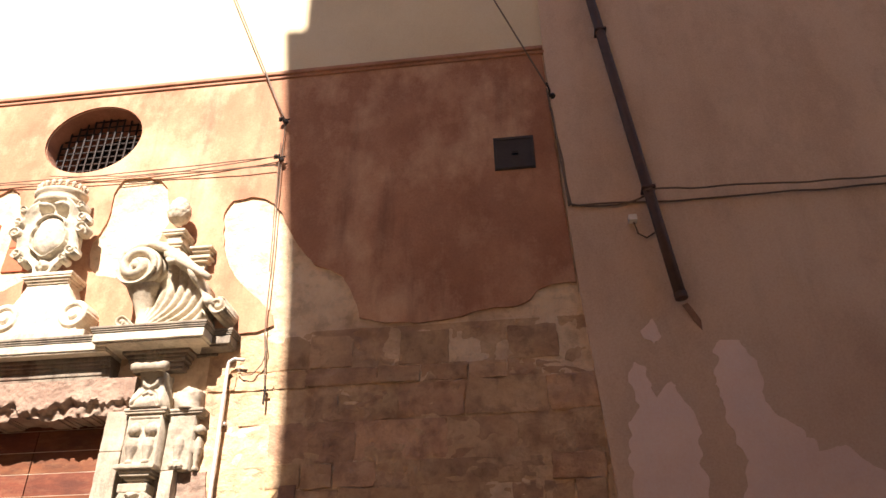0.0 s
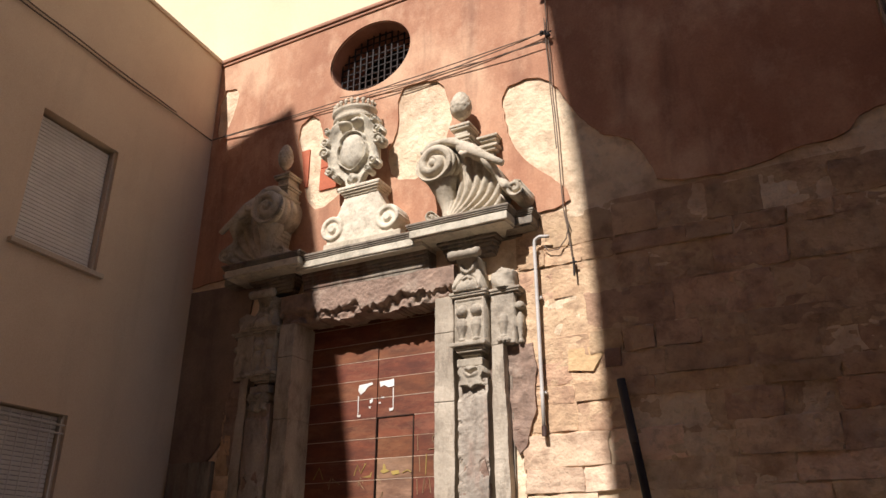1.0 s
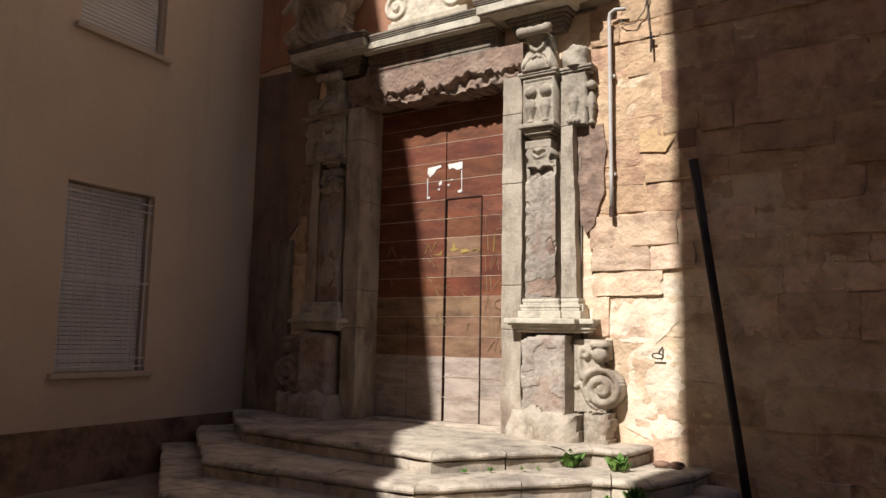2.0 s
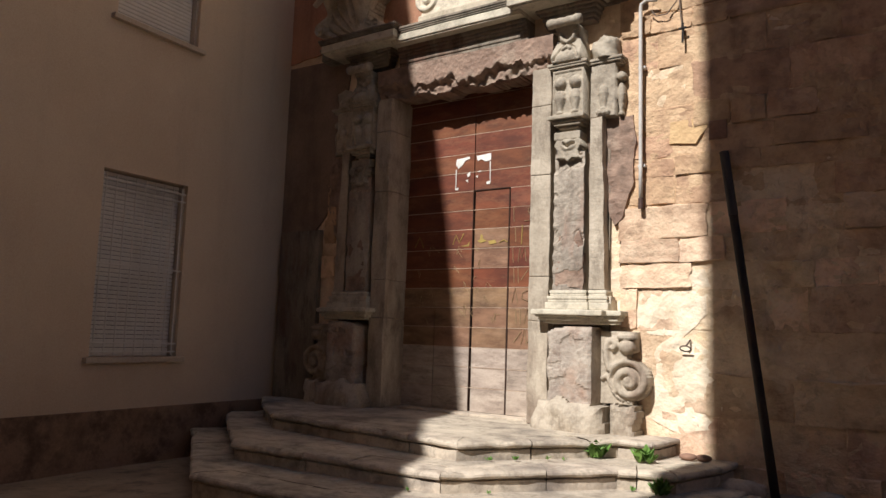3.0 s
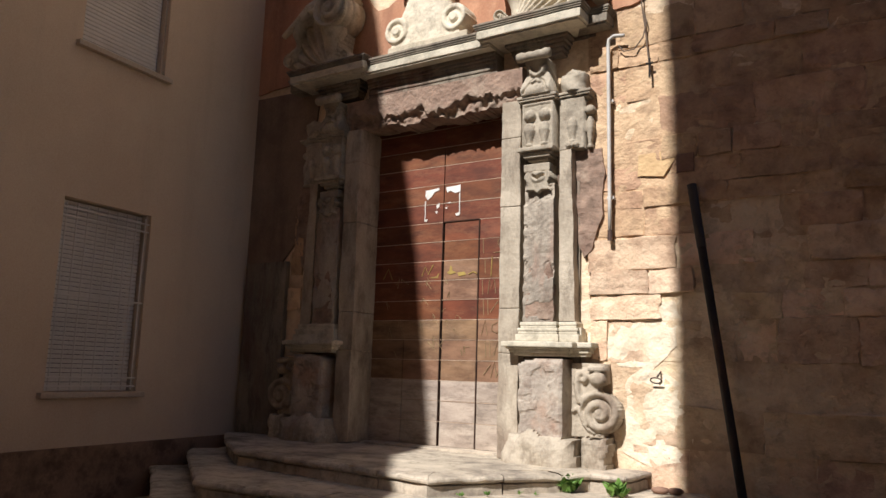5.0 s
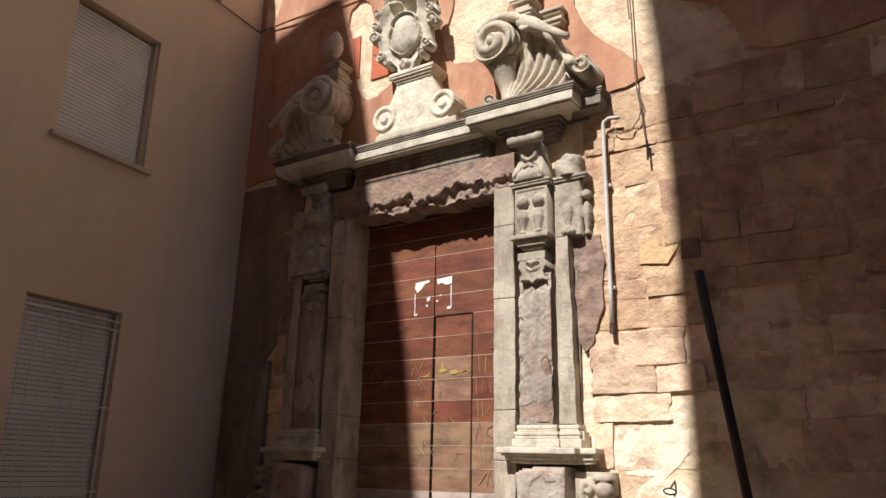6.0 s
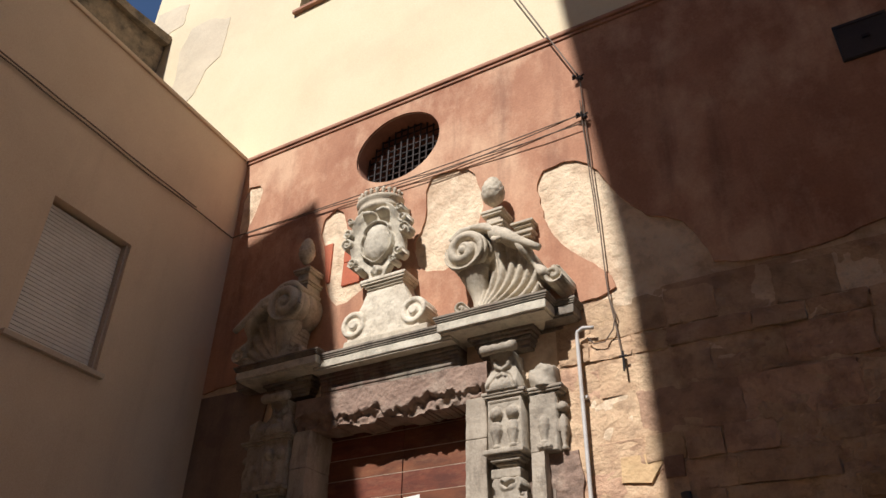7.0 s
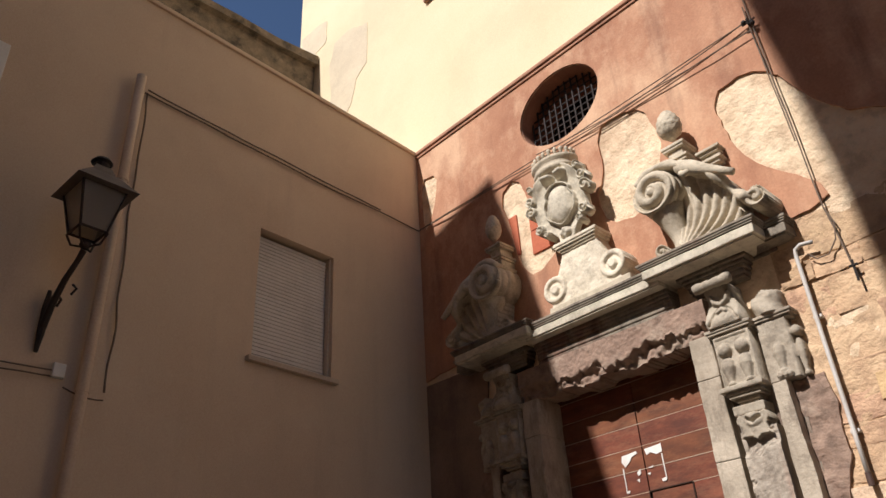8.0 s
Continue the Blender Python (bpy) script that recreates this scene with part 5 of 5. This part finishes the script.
# ---- windows of the side house ----
for nm, z0, z1, grilled in (("window_1", 0.94, 3.14, True), ("window_2", 4.99, 6.80, False)):
    w = thing(nm, WL @ Vector(((WU[0] + WU[1]) / 2, -0.1, z0)), "house window with closed white roller shutter" + (" behind a white iron grille" if grilled else ""), "window", kind="structure")
    bm = B()
    for a in ((WU[0] - 0.0, WU[0] + 0.035, z0, z1), (WU[1] - 0.035, WU[1], z0, z1)):
        box(bm, a[0] + 0.002, a[1] - 0.002, -0.2, -0.05, a[2] + 0.002, a[3] - 0.002, 0.004)
    part("window_frame", wl(bm), M_FRAME, w, "grey window surround")
    bm = B()
    box(bm, WU[0] - 0.08, WU[1] + 0.08, -0.2, 0.075, z0 - 0.065, z0 - 0.002, 0.008)
    part("window_sill", wl(bm), M_FRAME, w, "projecting stone sill")
    bm = B()
    box(bm, WU[0] - 0.1, WU[1] + 0.1, -0.42, -0.355, z0 - 0.1, z1 + 0.1)
    part("window_back", wl(bm), M_DARK, w)
    k = int((z1 - z0 - 0.004) / 0.052)
    me = None
    for i in range(k):
        z = z0 + 0.006 + i * 0.052
        bm = B()
        box(bm, WU[0] + 0.038, WU[1] - 0.038, -0.15, -0.125, z, z + 0.046, 0.006)
        if me is None:
            slat = part("slat", wl(bm), M_SHUTTER, w)
            me = slat.data
        else:
            bm.free()
            o = new("slat", me)
            o.parent = w
            o.matrix_parent_inverse = w.matrix_basis.inverted()
            o.location = (0, 0, i * 0.052)
    if grilled:
        for i in range(9):
            x = WU[0] + 0.06 + i * (WU[1] - WU[0] - 0.12) / 8
            bm = B()
            tube(bm, rowpts((x, -0.03, z0 + 0.02), (x, -0.03, z1 - 0.05), 2), 0.009, 6)
            part("grille_bar", wl(bm), M_SHUTTER, w)
        for z in (z0 + 0.06, z0 + 0.16, z0 + 1.08, z1 - 0.22, z1 - 0.12):
            bm = B()
            tube(bm, rowpts((WU[0] + 0.01, -0.02, z), (WU[1] - 0.01, -0.02, z), 2), 0.011, 6)
            part("grille_rail", wl(bm), M_SHUTTER, w)

# plain pale panel added for an unidentified spot on the wall
bm = B()
box(bm, 6.36, 7.5, -0.05, 0.05, 6.95, 7.72, 0.01)
single("shutter_box", wl(bm), M_WHITEBOX, "pale panel standing in for an unidentified spot high on the side house wall", "box")

# ---- things on the side house ----
dp = thing("downpipe", WL @ Vector((4.95, 0.1, -0.3)), "beige painted rain downpipe clipped to the house wall", "downpipe")
bm = B()
tube(bm, rowpts((4.95, 0.10, -0.3), (4.95, 0.10, 8.14), 8), 0.058, 14)
part("pipe", wl(bm), M_BEIGEPIPE, dp, "", True)
for z in (1.6, 4.12, 6.6):
    bm = B()
    tube(bm, rowpts((4.95, 0.10, z - 0.02), (4.95, 0.10, z + 0.02), 1), 0.066, 14)
    box(bm, 4.93, 4.97, 0.0, 0.05, z - 0.015, z + 0.015)
    part("pipe_clip", wl(bm), M_BEIGEPIPE, dp)

lamp = thing("wall_lantern", WL @ Vector((5.40, 0.0, 4.45)), "dark iron street lantern on a curled wall bracket", "street lamp")
LX, LYO = 5.36, 0.54
bm = B()
tube(bm, [(5.42, 0.03, 4.42), (5.42, 0.05, 4.62), (5.42, 0.06, 4.85), (5.42, 0.05, 5.06)], 0.03, 8, [0.02, 0.04, 0.045, 0.02])
part("wall_plate", wl(bm), M_IRON, lamp)
bm = B()
tube(bm, [(5.42, 0.05, 4.66), (5.42, 0.18, 4.86), (5.40, 0.32, 5.08), (5.37, 0.45, 5.24), (LX, LYO, 5.34)], 0.03, 8, [0.04, 0.034, 0.03, 0.026, 0.03])
tube(bm, [(5.41, 0.06, 4.95), (5.38, 0.16, 5.0), (5.36, 0.22, 4.92), (5.37, 0.17, 4.86)], 0.014, 6)
tube(bm, [(5.33, 0.36, 5.04), (5.31, 0.42, 4.98), (5.33, 0.36, 4.93)], 0.012, 6)
part("bracket_arm", wl(bm), M_IRON, lamp)
bm = B()
ball(bm, (LX, LYO, 5.40), 0.055)
for a in (0, 1, 2, 3):
    ca, sa = math.cos(a * math.pi / 2 + math.pi / 4), math.sin(a * math.pi / 2 + math.pi / 4)
    tube(bm, [(LX, LYO, 5.37), (LX + 0.14 * ca, LYO + 0.14 * sa, 5.40), (LX + 0.20 * ca, LYO + 0.20 * sa, 5.52)], 0.012, 6)
part("cradle", wl(bm), M_IRON, lamp)


def frustum(bm, z0, h0, z1, h1):
    lo = [bm.verts.new((LX + sx * h0, LYO + sy * h0, z0)) for sx, sy in ((-1, -1), (1, -1), (1, 1), (-1, 1))]
    hi = [bm.verts.new((LX + sx * h1, LYO + sy * h1, z1)) for sx, sy in ((-1, -1), (1, -1), (1, 1), (-1, 1))]
    for i in range(4):
        bm.faces.new((lo[i], lo[(i + 1) % 4], hi[(i + 1) % 4], hi[i]))
    return lo, hi


for i, (ax_, ay_, bx_, by_) in enumerate(((-1, -1, 1, -1), (1, -1, 1, 1), (1, 1, -1, 1), (-1, 1, -1, -1))):
    bm = B()
    vs = [bm.verts.new((LX + a * h, LYO + b2 * h, z)) for a, b2, h, z in ((ax_, ay_, 0.125, 5.54), (bx_, by_, 0.125, 5.54), (bx_, by_, 0.215, 5.98), (ax_, ay_, 0.215, 5.98))]
    f = bm.faces.new(vs)
    r = bmesh.ops.extrude_face_region(bm, geom=[f])
    c = Vector((LX, LYO, 5.8))
    for v in [g for g in r["geom"] if isinstance(g, bmesh.types.BMVert)]:
        v.co += (Vector((c.x, c.y, v.co.z)) - v.co).normalized() * 0.006
    part("pane", wl(bm), M_GLASS, lamp, "cloudy glass pane")
    bm = B()
    tube(bm, [(LX + ax_ * 0.13, LYO + ay_ * 0.13, 5.52), (LX + ax_ * 0.222, LYO + ay_ * 0.222, 5.99)], 0.013, 6)
    tube(bm, [(LX + ax_ * 0.13, LYO + ay_ * 0.13, 5.53), (LX + bx_ * 0.13, LYO + by_ * 0.13, 5.53)], 0.014, 6)
    part("frame_bar", wl(bm), M_IRON, lamp)
bm = B()
lo, hi = frustum(bm, 5.98, 0.315, 6.18, 0.15)
bm.faces.new(lo[::-1])
bm.faces.new(hi)
lo, hi = frustum(bm, 6.181, 0.13, 6.30, 0.08)
bm.faces.new(hi)
part("lamp_roof", wl(bm), M_HOOD, lamp, "faded grey-brown metal hood")
bm = B()
tube(bm, [(LX, LYO, 6.31), (LX, LYO, 6.36), (LX, LYO, 6.38), (LX, LYO, 6.42)], 0.1, 16, [0.07, 0.08, 0.11, 0.08])
part("chimney_cap", wl(bm), M_IRON, lamp)

bm = B()
box(bm, 5.12, 5.24, 0.0, 0.06, 4.22, 4.36, 0.01)
single("junction_box", wl(bm), M_WHITEBOX, "small pale plastic junction box on the house wall", "junction box")

def cable(name, pts, r, label, local=False):
    bm = B()
    for k, line in enumerate(pts):
        tube(bm, line, r, 5)
    if local:
        wl(bm)
    return single(name, bm, M_WIRE, label, "cable", "cables on the walls")


def wob(a, b, k, sag=0.0, amp=0.012, seed=0.0):
    return [p + noise.noise_vector(p * 1.9 + Vector((seed, 0, seed))) * amp for p in rowpts(a, b, k, sag)]


cable("wall_cable", [wob((0.05, 0.03, 7.95), (4.85, 0.03, 7.99), 24, 0.03, 0.015), wob((4.80, 0.03, 8.0), (4.70, 0.03, 4.2), 30, 0, 0.045, 2.0), wob((0.9, 0.03, 7.99), (4.82, 0.03, 8.05), 20, 0.02, 0.02, 4.0)], 0.011, "brown cable clipped along the house wall", True)
cable("wall_cable", [wob((5.12, 0.03, 4.28), (7.5, 0.03, 4.35), 12, 0.06, 0.02), wob((5.12, 0.03, 4.25), (7.5, 0.03, 4.28), 12, 0.08, 0.02, 1.0), wob((5.1, 0.02, 4.14), (4.70, 0.03, 4.10), 5, 0.03)], 0.008, "thin slack cables beside the junction box", True)
cable("facade_cable", [wob((-8.85, FY - 0.05, 7.96), (-3.01, FY - 0.07, 7.95), 40, 0.05, 0.02), wob((-8.85, FY - 0.05, 7.94), (-3.01, FY - 0.07, 7.80), 40, 0.02, 0.025, 3.0),
                       wob((-6.3, FY - 0.05, 7.97), (-3.01, FY - 0.06, 7.98), 24, 0.12, 0.02, 5.0)], 0.008, "twisted grey cables strung across the church wall")
cable("overhead_cable", [rowpts((-3.02, FY - 0.1, 8.62), (-4.95, FY - 0.16, 13.4), 16, 0.0)], 0.012, "overhead cable rising from the church wall to the street")
cable("overhead_cable", [rowpts((0.60, FY - 0.08, 8.75), (-0.9, FY - 0.14, 12.9), 16, 0.0)], 0.012, "overhead cable rising from the church wall to the street")
cable("drop_cable", [wob((-3.00, FY - 0.05, 8.62), (-2.93, FY - 0.045, 5.35), 24, 0, 0.012), wob((-3.03, FY - 0.04, 8.2), (-2.97, FY - 0.035, 6.2), 16, 0, 0.015, 4.0),
                     [Vector((-2.93, FY - 0.045, 5.35)), Vector((-2.88, FY - 0.05, 5.15)), Vector((-2.92, FY - 0.05, 4.98)), Vector((-3.02, FY - 0.05, 4.86)), Vector((-3.14, FY - 0.05, 4.86)), Vector((-3.2, FY - 0.06, 4.94))],
                     wob((-2.93, FY - 0.045, 5.35), (-2.85, FY - 0.04, 4.55), 8, 0, 0.01)], 0.008, "brown cable dropping down the church wall")
brk = thing("cable_bracket", (-3.01, FY, 7.8), "small iron insulator bracket holding cables", "bracket")
for z in (7.90, 8.55):
    bm = B()
    tube(bm, [(-3.01, FY + 0.01, z), (-3.01, FY - 0.08, z), (-3.01, FY - 0.10, z + 0.06)], 0.014, 6)
    tube(bm, [(-3.09, FY - 0.07, z + 0.02), (-2.93, FY - 0.07, z + 0.04)], 0.012, 6)
    ball(bm, (-3.06, FY - 0.08, z + 0.05), 0.03)
    ball(bm, (-2.97, FY - 0.08, z - 0.02), 0.03)
    part("hook", bm, M_IRON, brk)
bm = B()
tube(bm, [(-2.85, FY - 0.05, 4.72), (-2.85, FY - 0.06, 4.5)], 0.012, 6)
tube(bm, [(-2.89, FY - 0.06, 4.66), (-2.81, FY - 0.06, 4.66)], 0.012, 6)
single("cable_end", bm, M_IRON, "short cable end hanging on the church wall", "cable end")

gp = thing("conduit_pipe", (-3.27, FY - 0.07, 2.7), "grey plastic conduit pipe fixed upright on the church wall", "pipe")
bm = B()
tube(bm, rowpts((-3.30, FY - 0.07, 2.84), (-3.31, FY - 0.07, 4.95), 6) + [Vector((-3.30, FY - 0.075, 5.02)), Vector((-3.24, FY - 0.08, 5.05)), Vector((-3.12, FY - 0.08, 5.03))], 0.021, 12)
part("pipe", bm, M_PIPE, gp, "", True)
bm = B()
tube(bm, rowpts((-3.30, FY - 0.07, 2.74), (-3.30, FY - 0.07, 2.85), 1), 0.027, 12)
part("pipe_end", bm, M_BROWNPIPE, gp)
for z in (3.2, 4.3):
    bm = B()
    box(bm, -3.345, -3.265, FY - 0.04, FY + 0.03, z, z + 0.03, 0.004)
    part("pipe_clip", bm, M_PIPE, gp)

# ---- things on the right-hand wall ----
bm = B()
box(bm, -0.16, 0.36, FY - 0.02, FY + 0.02, 7.46, 7.98, 0.006)
vent = single("wall_vent", bm, M_VENT, "square dark metal vent plate in the terracotta wall", "vent")
for a in ((-0.15, 0.35, 7.93, 7.955), (-0.15, 0.35, 7.475, 7.50), (-0.15, -0.125, 7.503, 7.927), (0.325, 0.35, 7.503, 7.927)):
    bm = B()
    box(bm, a[0], a[1], FY - 0.030, FY - 0.012, a[2], a[3], 0.003)
    part("vent_frame", bm, M_VENT, vent)
bm = B()
box(bm, 0.07, 0.15, FY - 0.045, FY - 0.033, 7.68, 7.72)
part("latch", bm, M_IRON, vent)
rp = thing("rain_pipe", (1.8, FY - 0.1, 5.45), "dark brown rain pipe hanging slightly askew on the house wall", "downpipe")
bm = B()
tube(bm, rowpts((1.80, FY - 0.12, 5.45), (1.06, FY - 0.12, 13.2), 8), 0.065, 14)
part("pipe", bm, M_BROWNPIPE, rp, "", True)
bm = B()
tube(bm, rowpts((1.805, FY - 0.12, 5.43), (1.797, FY - 0.12, 5.50), 1), 0.072, 14)
part("pipe_end", bm, M_BROWNPIPE, rp)
for z in (6.9, 9.6):
    bm = B()
    x = 1.80 - (z - 5.45) * 0.0955
    box(bm, x - 0.08, x + 0.08, FY - 0.19, FY, z, z + 0.035, 0.004)
    part("pipe_clip", bm, M_BROWNPIPE, rp)
bm = B()
slab(bm, jag([(1.82, 5.4), (1.88, 5.42), (1.98, 5.2), (1.97, 5.08), (1.9, 5.2)], 0.05, 0.01), [], FY - 0.03, FY - 0.019)
part("rust_stain", bm, M_BRICK, right, "brown water stain")
cable("house_cable", [wob((0.72, FY - 0.04, 6.84), (1.62, FY - 0.06, 6.86), 8, 0.08, 0.02), wob((1.62, FY - 0.2, 6.86), (6.5, FY - 0.06, 6.92), 28, 0.05, 0.03), wob((0.75, FY - 0.04, 6.82), (6.5, FY - 0.05, 6.88), 36, 0.07, 0.03, 3.0)], 0.012, "slack cables running across the house wall")
cable("corner_cable", [wob((0.60, FY - 0.03, 8.75), (0.72, FY - 0.03, 6.82), 14, 0, 0.012), wob((0.63, FY - 0.03, 8.4), (0.74, FY - 0.03, 6.85), 14, 0, 0.02, 2.0)], 0.013, "cable running down the corner of the church")
bm = B()
tube(bm, [(0.62, FY, 8.62), (0.63, FY - 0.09, 8.66), (0.60, FY - 0.1, 8.78)], 0.014, 6)
ball(bm, (0.66, FY - 0.08, 8.56), 0.04)
single("cable_hook", bm, M_IRON, "iron hook holding a cable at the corner", "bracket")
lampb = thing("wall_sensor", (1.42, FY - 0.02, 6.4), "small pale plastic fitting with a looped cable", "fitting")
bm = B()
box(bm, 1.38, 1.48, FY - 0.12, FY - 0.02, 6.50, 6.58, 0.008)
part("body", bm, M_WHITEBOX, lampb)
bm = B()
tube(bm, [(1.44, FY - 0.06, 6.5), (1.47, FY - 0.06, 6.34), (1.56, FY - 0.05, 6.28), (1.66, FY - 0.05, 6.34)], 0.01, 6)
part("lead", bm, M_WIRE, lampb)

# ---- leaning pole, ring, stones and weeds at the foot of the wall ----
bm = B()
tube(bm, rowpts((-1.95, FY - 0.24, -0.06), (-2.425, FY - 0.07, 3.24), 10), 0.043, 12)
pole = single("leaning_pole", bm, M_IRON, "dark metal pole leaning against the church wall", "pole", smooth=True)
bm = B()
tube(bm, rowpts((-2.333, FY - 0.105, 2.60), (-2.428, FY - 0.07, 3.26), 3), 0.047, 12)
part("sleeve", bm, M_VENT, pole, "greyish worn upper sleeve")
bm = B()
tube(bm, [(-2.83 + 0.055 * math.cos(a), FY - 0.05 - 0.03 * math.sin(a), 1.27 + 0.028 * math.sin(a)) for a in (2 * math.pi * k / 16 for k in range(17))], 0.0075, 6)
tube(bm, [(-2.80, FY + 0.02, 1.36), (-2.80, FY - 0.05, 1.33), (-2.82, FY - 0.05, 1.30)], 0.009, 6)
single("iron_ring", bm, M_BROWNPIPE, "rusty iron tether ring in the church wall", "ring")
for x, y, w, h in ((-2.25, 9.45, 0.24, 0.12), (-2.06, 9.2, 0.10, 0.05), (-1.5, 9.5, 0.16, 0.08), (-1.0, 9.45, 0.12, 0.05)):
    bm = B()
    ball(bm, (x, y, ground_z(x) + h * 0.35), 1.0, w, w * 0.7, h, 14, 10, 0.18, 2.0)
    single("loose_stone", bm, M_STEP, "loose stone lying at the foot of the wall", "stone", "loose stones", smooth=True)
for x, y, w in ((-2.74, 9.55, 0.09), (-2.6, 9.58, 0.08)):
    bm = B()
    ball(bm, (x, y, 0.23), 1.0, w, w * 0.6, 0.035, 12, 8, 0.15, 2.0)
    single("loose_stone", bm, M_BRICK, "small brown stone lying on the step", "stone", "loose stones", smooth=True)
random.seed(12)


def weed(x, y, z, size, leaves):
    bm = B()
    for i in range(leaves):
        a, lean = random.uniform(0, 6.28), random.uniform(0.2, 1.0)
        ln = size * random.uniform(0.5, 1.0)
        d = Vector((math.cos(a) * lean, math.sin(a) * lean, random.uniform(0.7, 1.5))).normalized()
        o = Vector((x, y, z)) + Vector((random.uniform(-1, 1), random.uniform(-1, 1), 0)) * size * 0.25
        side = d.cross(Vector((0, 0, 1))).normalized() * size * random.uniform(0.12, 0.2)
        p = [o, o + d * ln * 0.5 + side, o + d * ln - Vector((0, 0, ln * 0.2)), o + d * ln * 0.5 - side]
        mid = o + d * ln * 0.55 + Vector((0, 0, size * 0.05))
        vs = [bm.verts.new(q) for q in p]
        c = bm.verts.new(mid)
        for k in range(4):
            bm.faces.new((vs[k], vs[(k + 1) % 4], c))
    single("weed", bm, M_LEAF, "small green weed growing from a step joint", "plant", "weeds on the steps")


for x, y, z, sz, k in ((-3.46, 9.0, 0.20, 0.25, 60), (-2.98, 9.05, 0.20, 0.22, 44), (-2.66, 8.52, 0.03, 0.21, 44), (-3.9, 8.2, 0.21, 0.07, 14), (-4.05, 8.0, 0.21, 0.06, 10), (-3.7, 8.45, 0.21, 0.06, 12), (-3.6, 8.6, 0.2, 0.05, 8), (-4.3, 7.12, 0.03, 0.06, 10), (-3.75, 7.5, 0.03, 0.05, 8), (-2.9, 8.52, 0.03, 0.07, 12)):
    weed(x, y, z, sz, k)

# stone slab leaning in the shaded corner
bm = B()
box(bm, -8.84, -8.05, FY - 0.06, FY + 0.02, 0.36, 2.76, 0.01, 0.25, 0.006)
part("stone_panel", bm, M_PORTAL, facade, "flat grey stone panel")

# ---- masonry blocks of the church wall ----
random.seed(21)
shapes = []
for k in range(24):
    bm = B()
    box(bm, -0.5, 0.5, -0.5, 0.5, -0.5, 0.5, 0.03)
    bmesh.ops.subdivide_edges(bm, edges=[e for e in bm.edges if e.calc_length() > 0.5], cuts=5, use_grid_fill=True)
    for v in bm.verts:
        q = v.co * 2.2 + Vector((k * 3.1, k, 0))
        d, e = noise.noise_vector(q), noise.noise_vector(q * 3.1)
        pit = max(0.0, noise.noise(q * 2.3 + Vector((9, 0, 0))) - 0.12)
        v.co += Vector((d.x * 0.05 + e.x * 0.02, d.y * 0.16 + e.y * 0.16 + (0.55 * pit if v.co.y < 0 else 0), d.z * 0.07 + e.z * 0.03))
    shapes.append(mesh_of("stone_block", bm, M_STONE if k < 12 else M_STONE_UP, True))


def blocks(x0, x1, z0, z1, ok):
    """Uneven courses of squared stones, some standing proud, some sunk in the mortar."""
    z = z0
    while z < z1 - 0.1:
        h = min(random.choice((0.20, 0.28, 0.32, 0.36, 0.42)) * random.uniform(0.94, 1.06), z1 - z)
        x = x0 - random.uniform(0, 0.4)
        while x < x1:
            w = random.choice((0.34, 0.48, 0.6, 0.75, 0.95)) * random.uniform(0.88, 1.12)
            a, b = max(x, x0), min(x + w, x1)
            if b - a > 0.14 and ok((a + b) / 2, z + h / 2, (b - a) / 2, h / 2) and random.random() > 0.16:
                o = new("stone_block", random.choice(shapes[:12] if z + h * 0.5 < 2.72 else shapes[12:]))
                o.parent = facade
                g = random.uniform(0.006, 0.024)
                dep = random.choice((-0.022, -0.014, -0.008, -0.003, 0.003, 0.010, 0.018))
                o.location = ((a + b) / 2, FY + 0.048 - dep, z + h / 2 + random.uniform(-0.012, 0.012))
                o.rotation_euler = (random.uniform(-0.04, 0.04), random.uniform(-0.025, 0.025), random.uniform(-0.03, 0.03))
                o.scale = (b - a - g, 0.08, h - g)
            x += w
        z += h


blocks(-3.56, 0.80, -0.1, 5.36, lambda x, z, w, h: not (x - w < -3.38 and z < 1.5))
blocks(-8.90, -7.80, 0.4, 3.0, lambda x, z, w, h: not (x < -8.0 and z < 2.8))
blocks(-7.98, -7.78, 2.8, 4.2, lambda x, z, w, h: True)
blocks(-3.55, -2.1, 5.4, 7.2, lambda x, z, w, h: (-3.35 < x - w and z < 7.1 and x + w < -2.9 and z - h > 6.1) or (-2.85 < x - w and x + w < -2.0 and z + h < 6.0))
bm = B()
rough_slab(bm, jag([(-3.02, 3.42), (-2.74, 3.40), (-2.62, 3.58), (-2.64, 3.68), (-3.0, 3.66)], 0.05, 0.015, 5.0), FY + 0.004, FY + 0.05, 0.016, 2.0)
part("golden_stone", bm, M_GOLD, facade, "golden sandstone piece")
bm = B()
box(bm, -2.60, -2.42, FY - 0.005, FY + 0.06, 3.42, 3.62, 0.01, 0.08, 0.006)
part("brick", bm, M_BRICK, facade, "dark red brick set in the masonry")
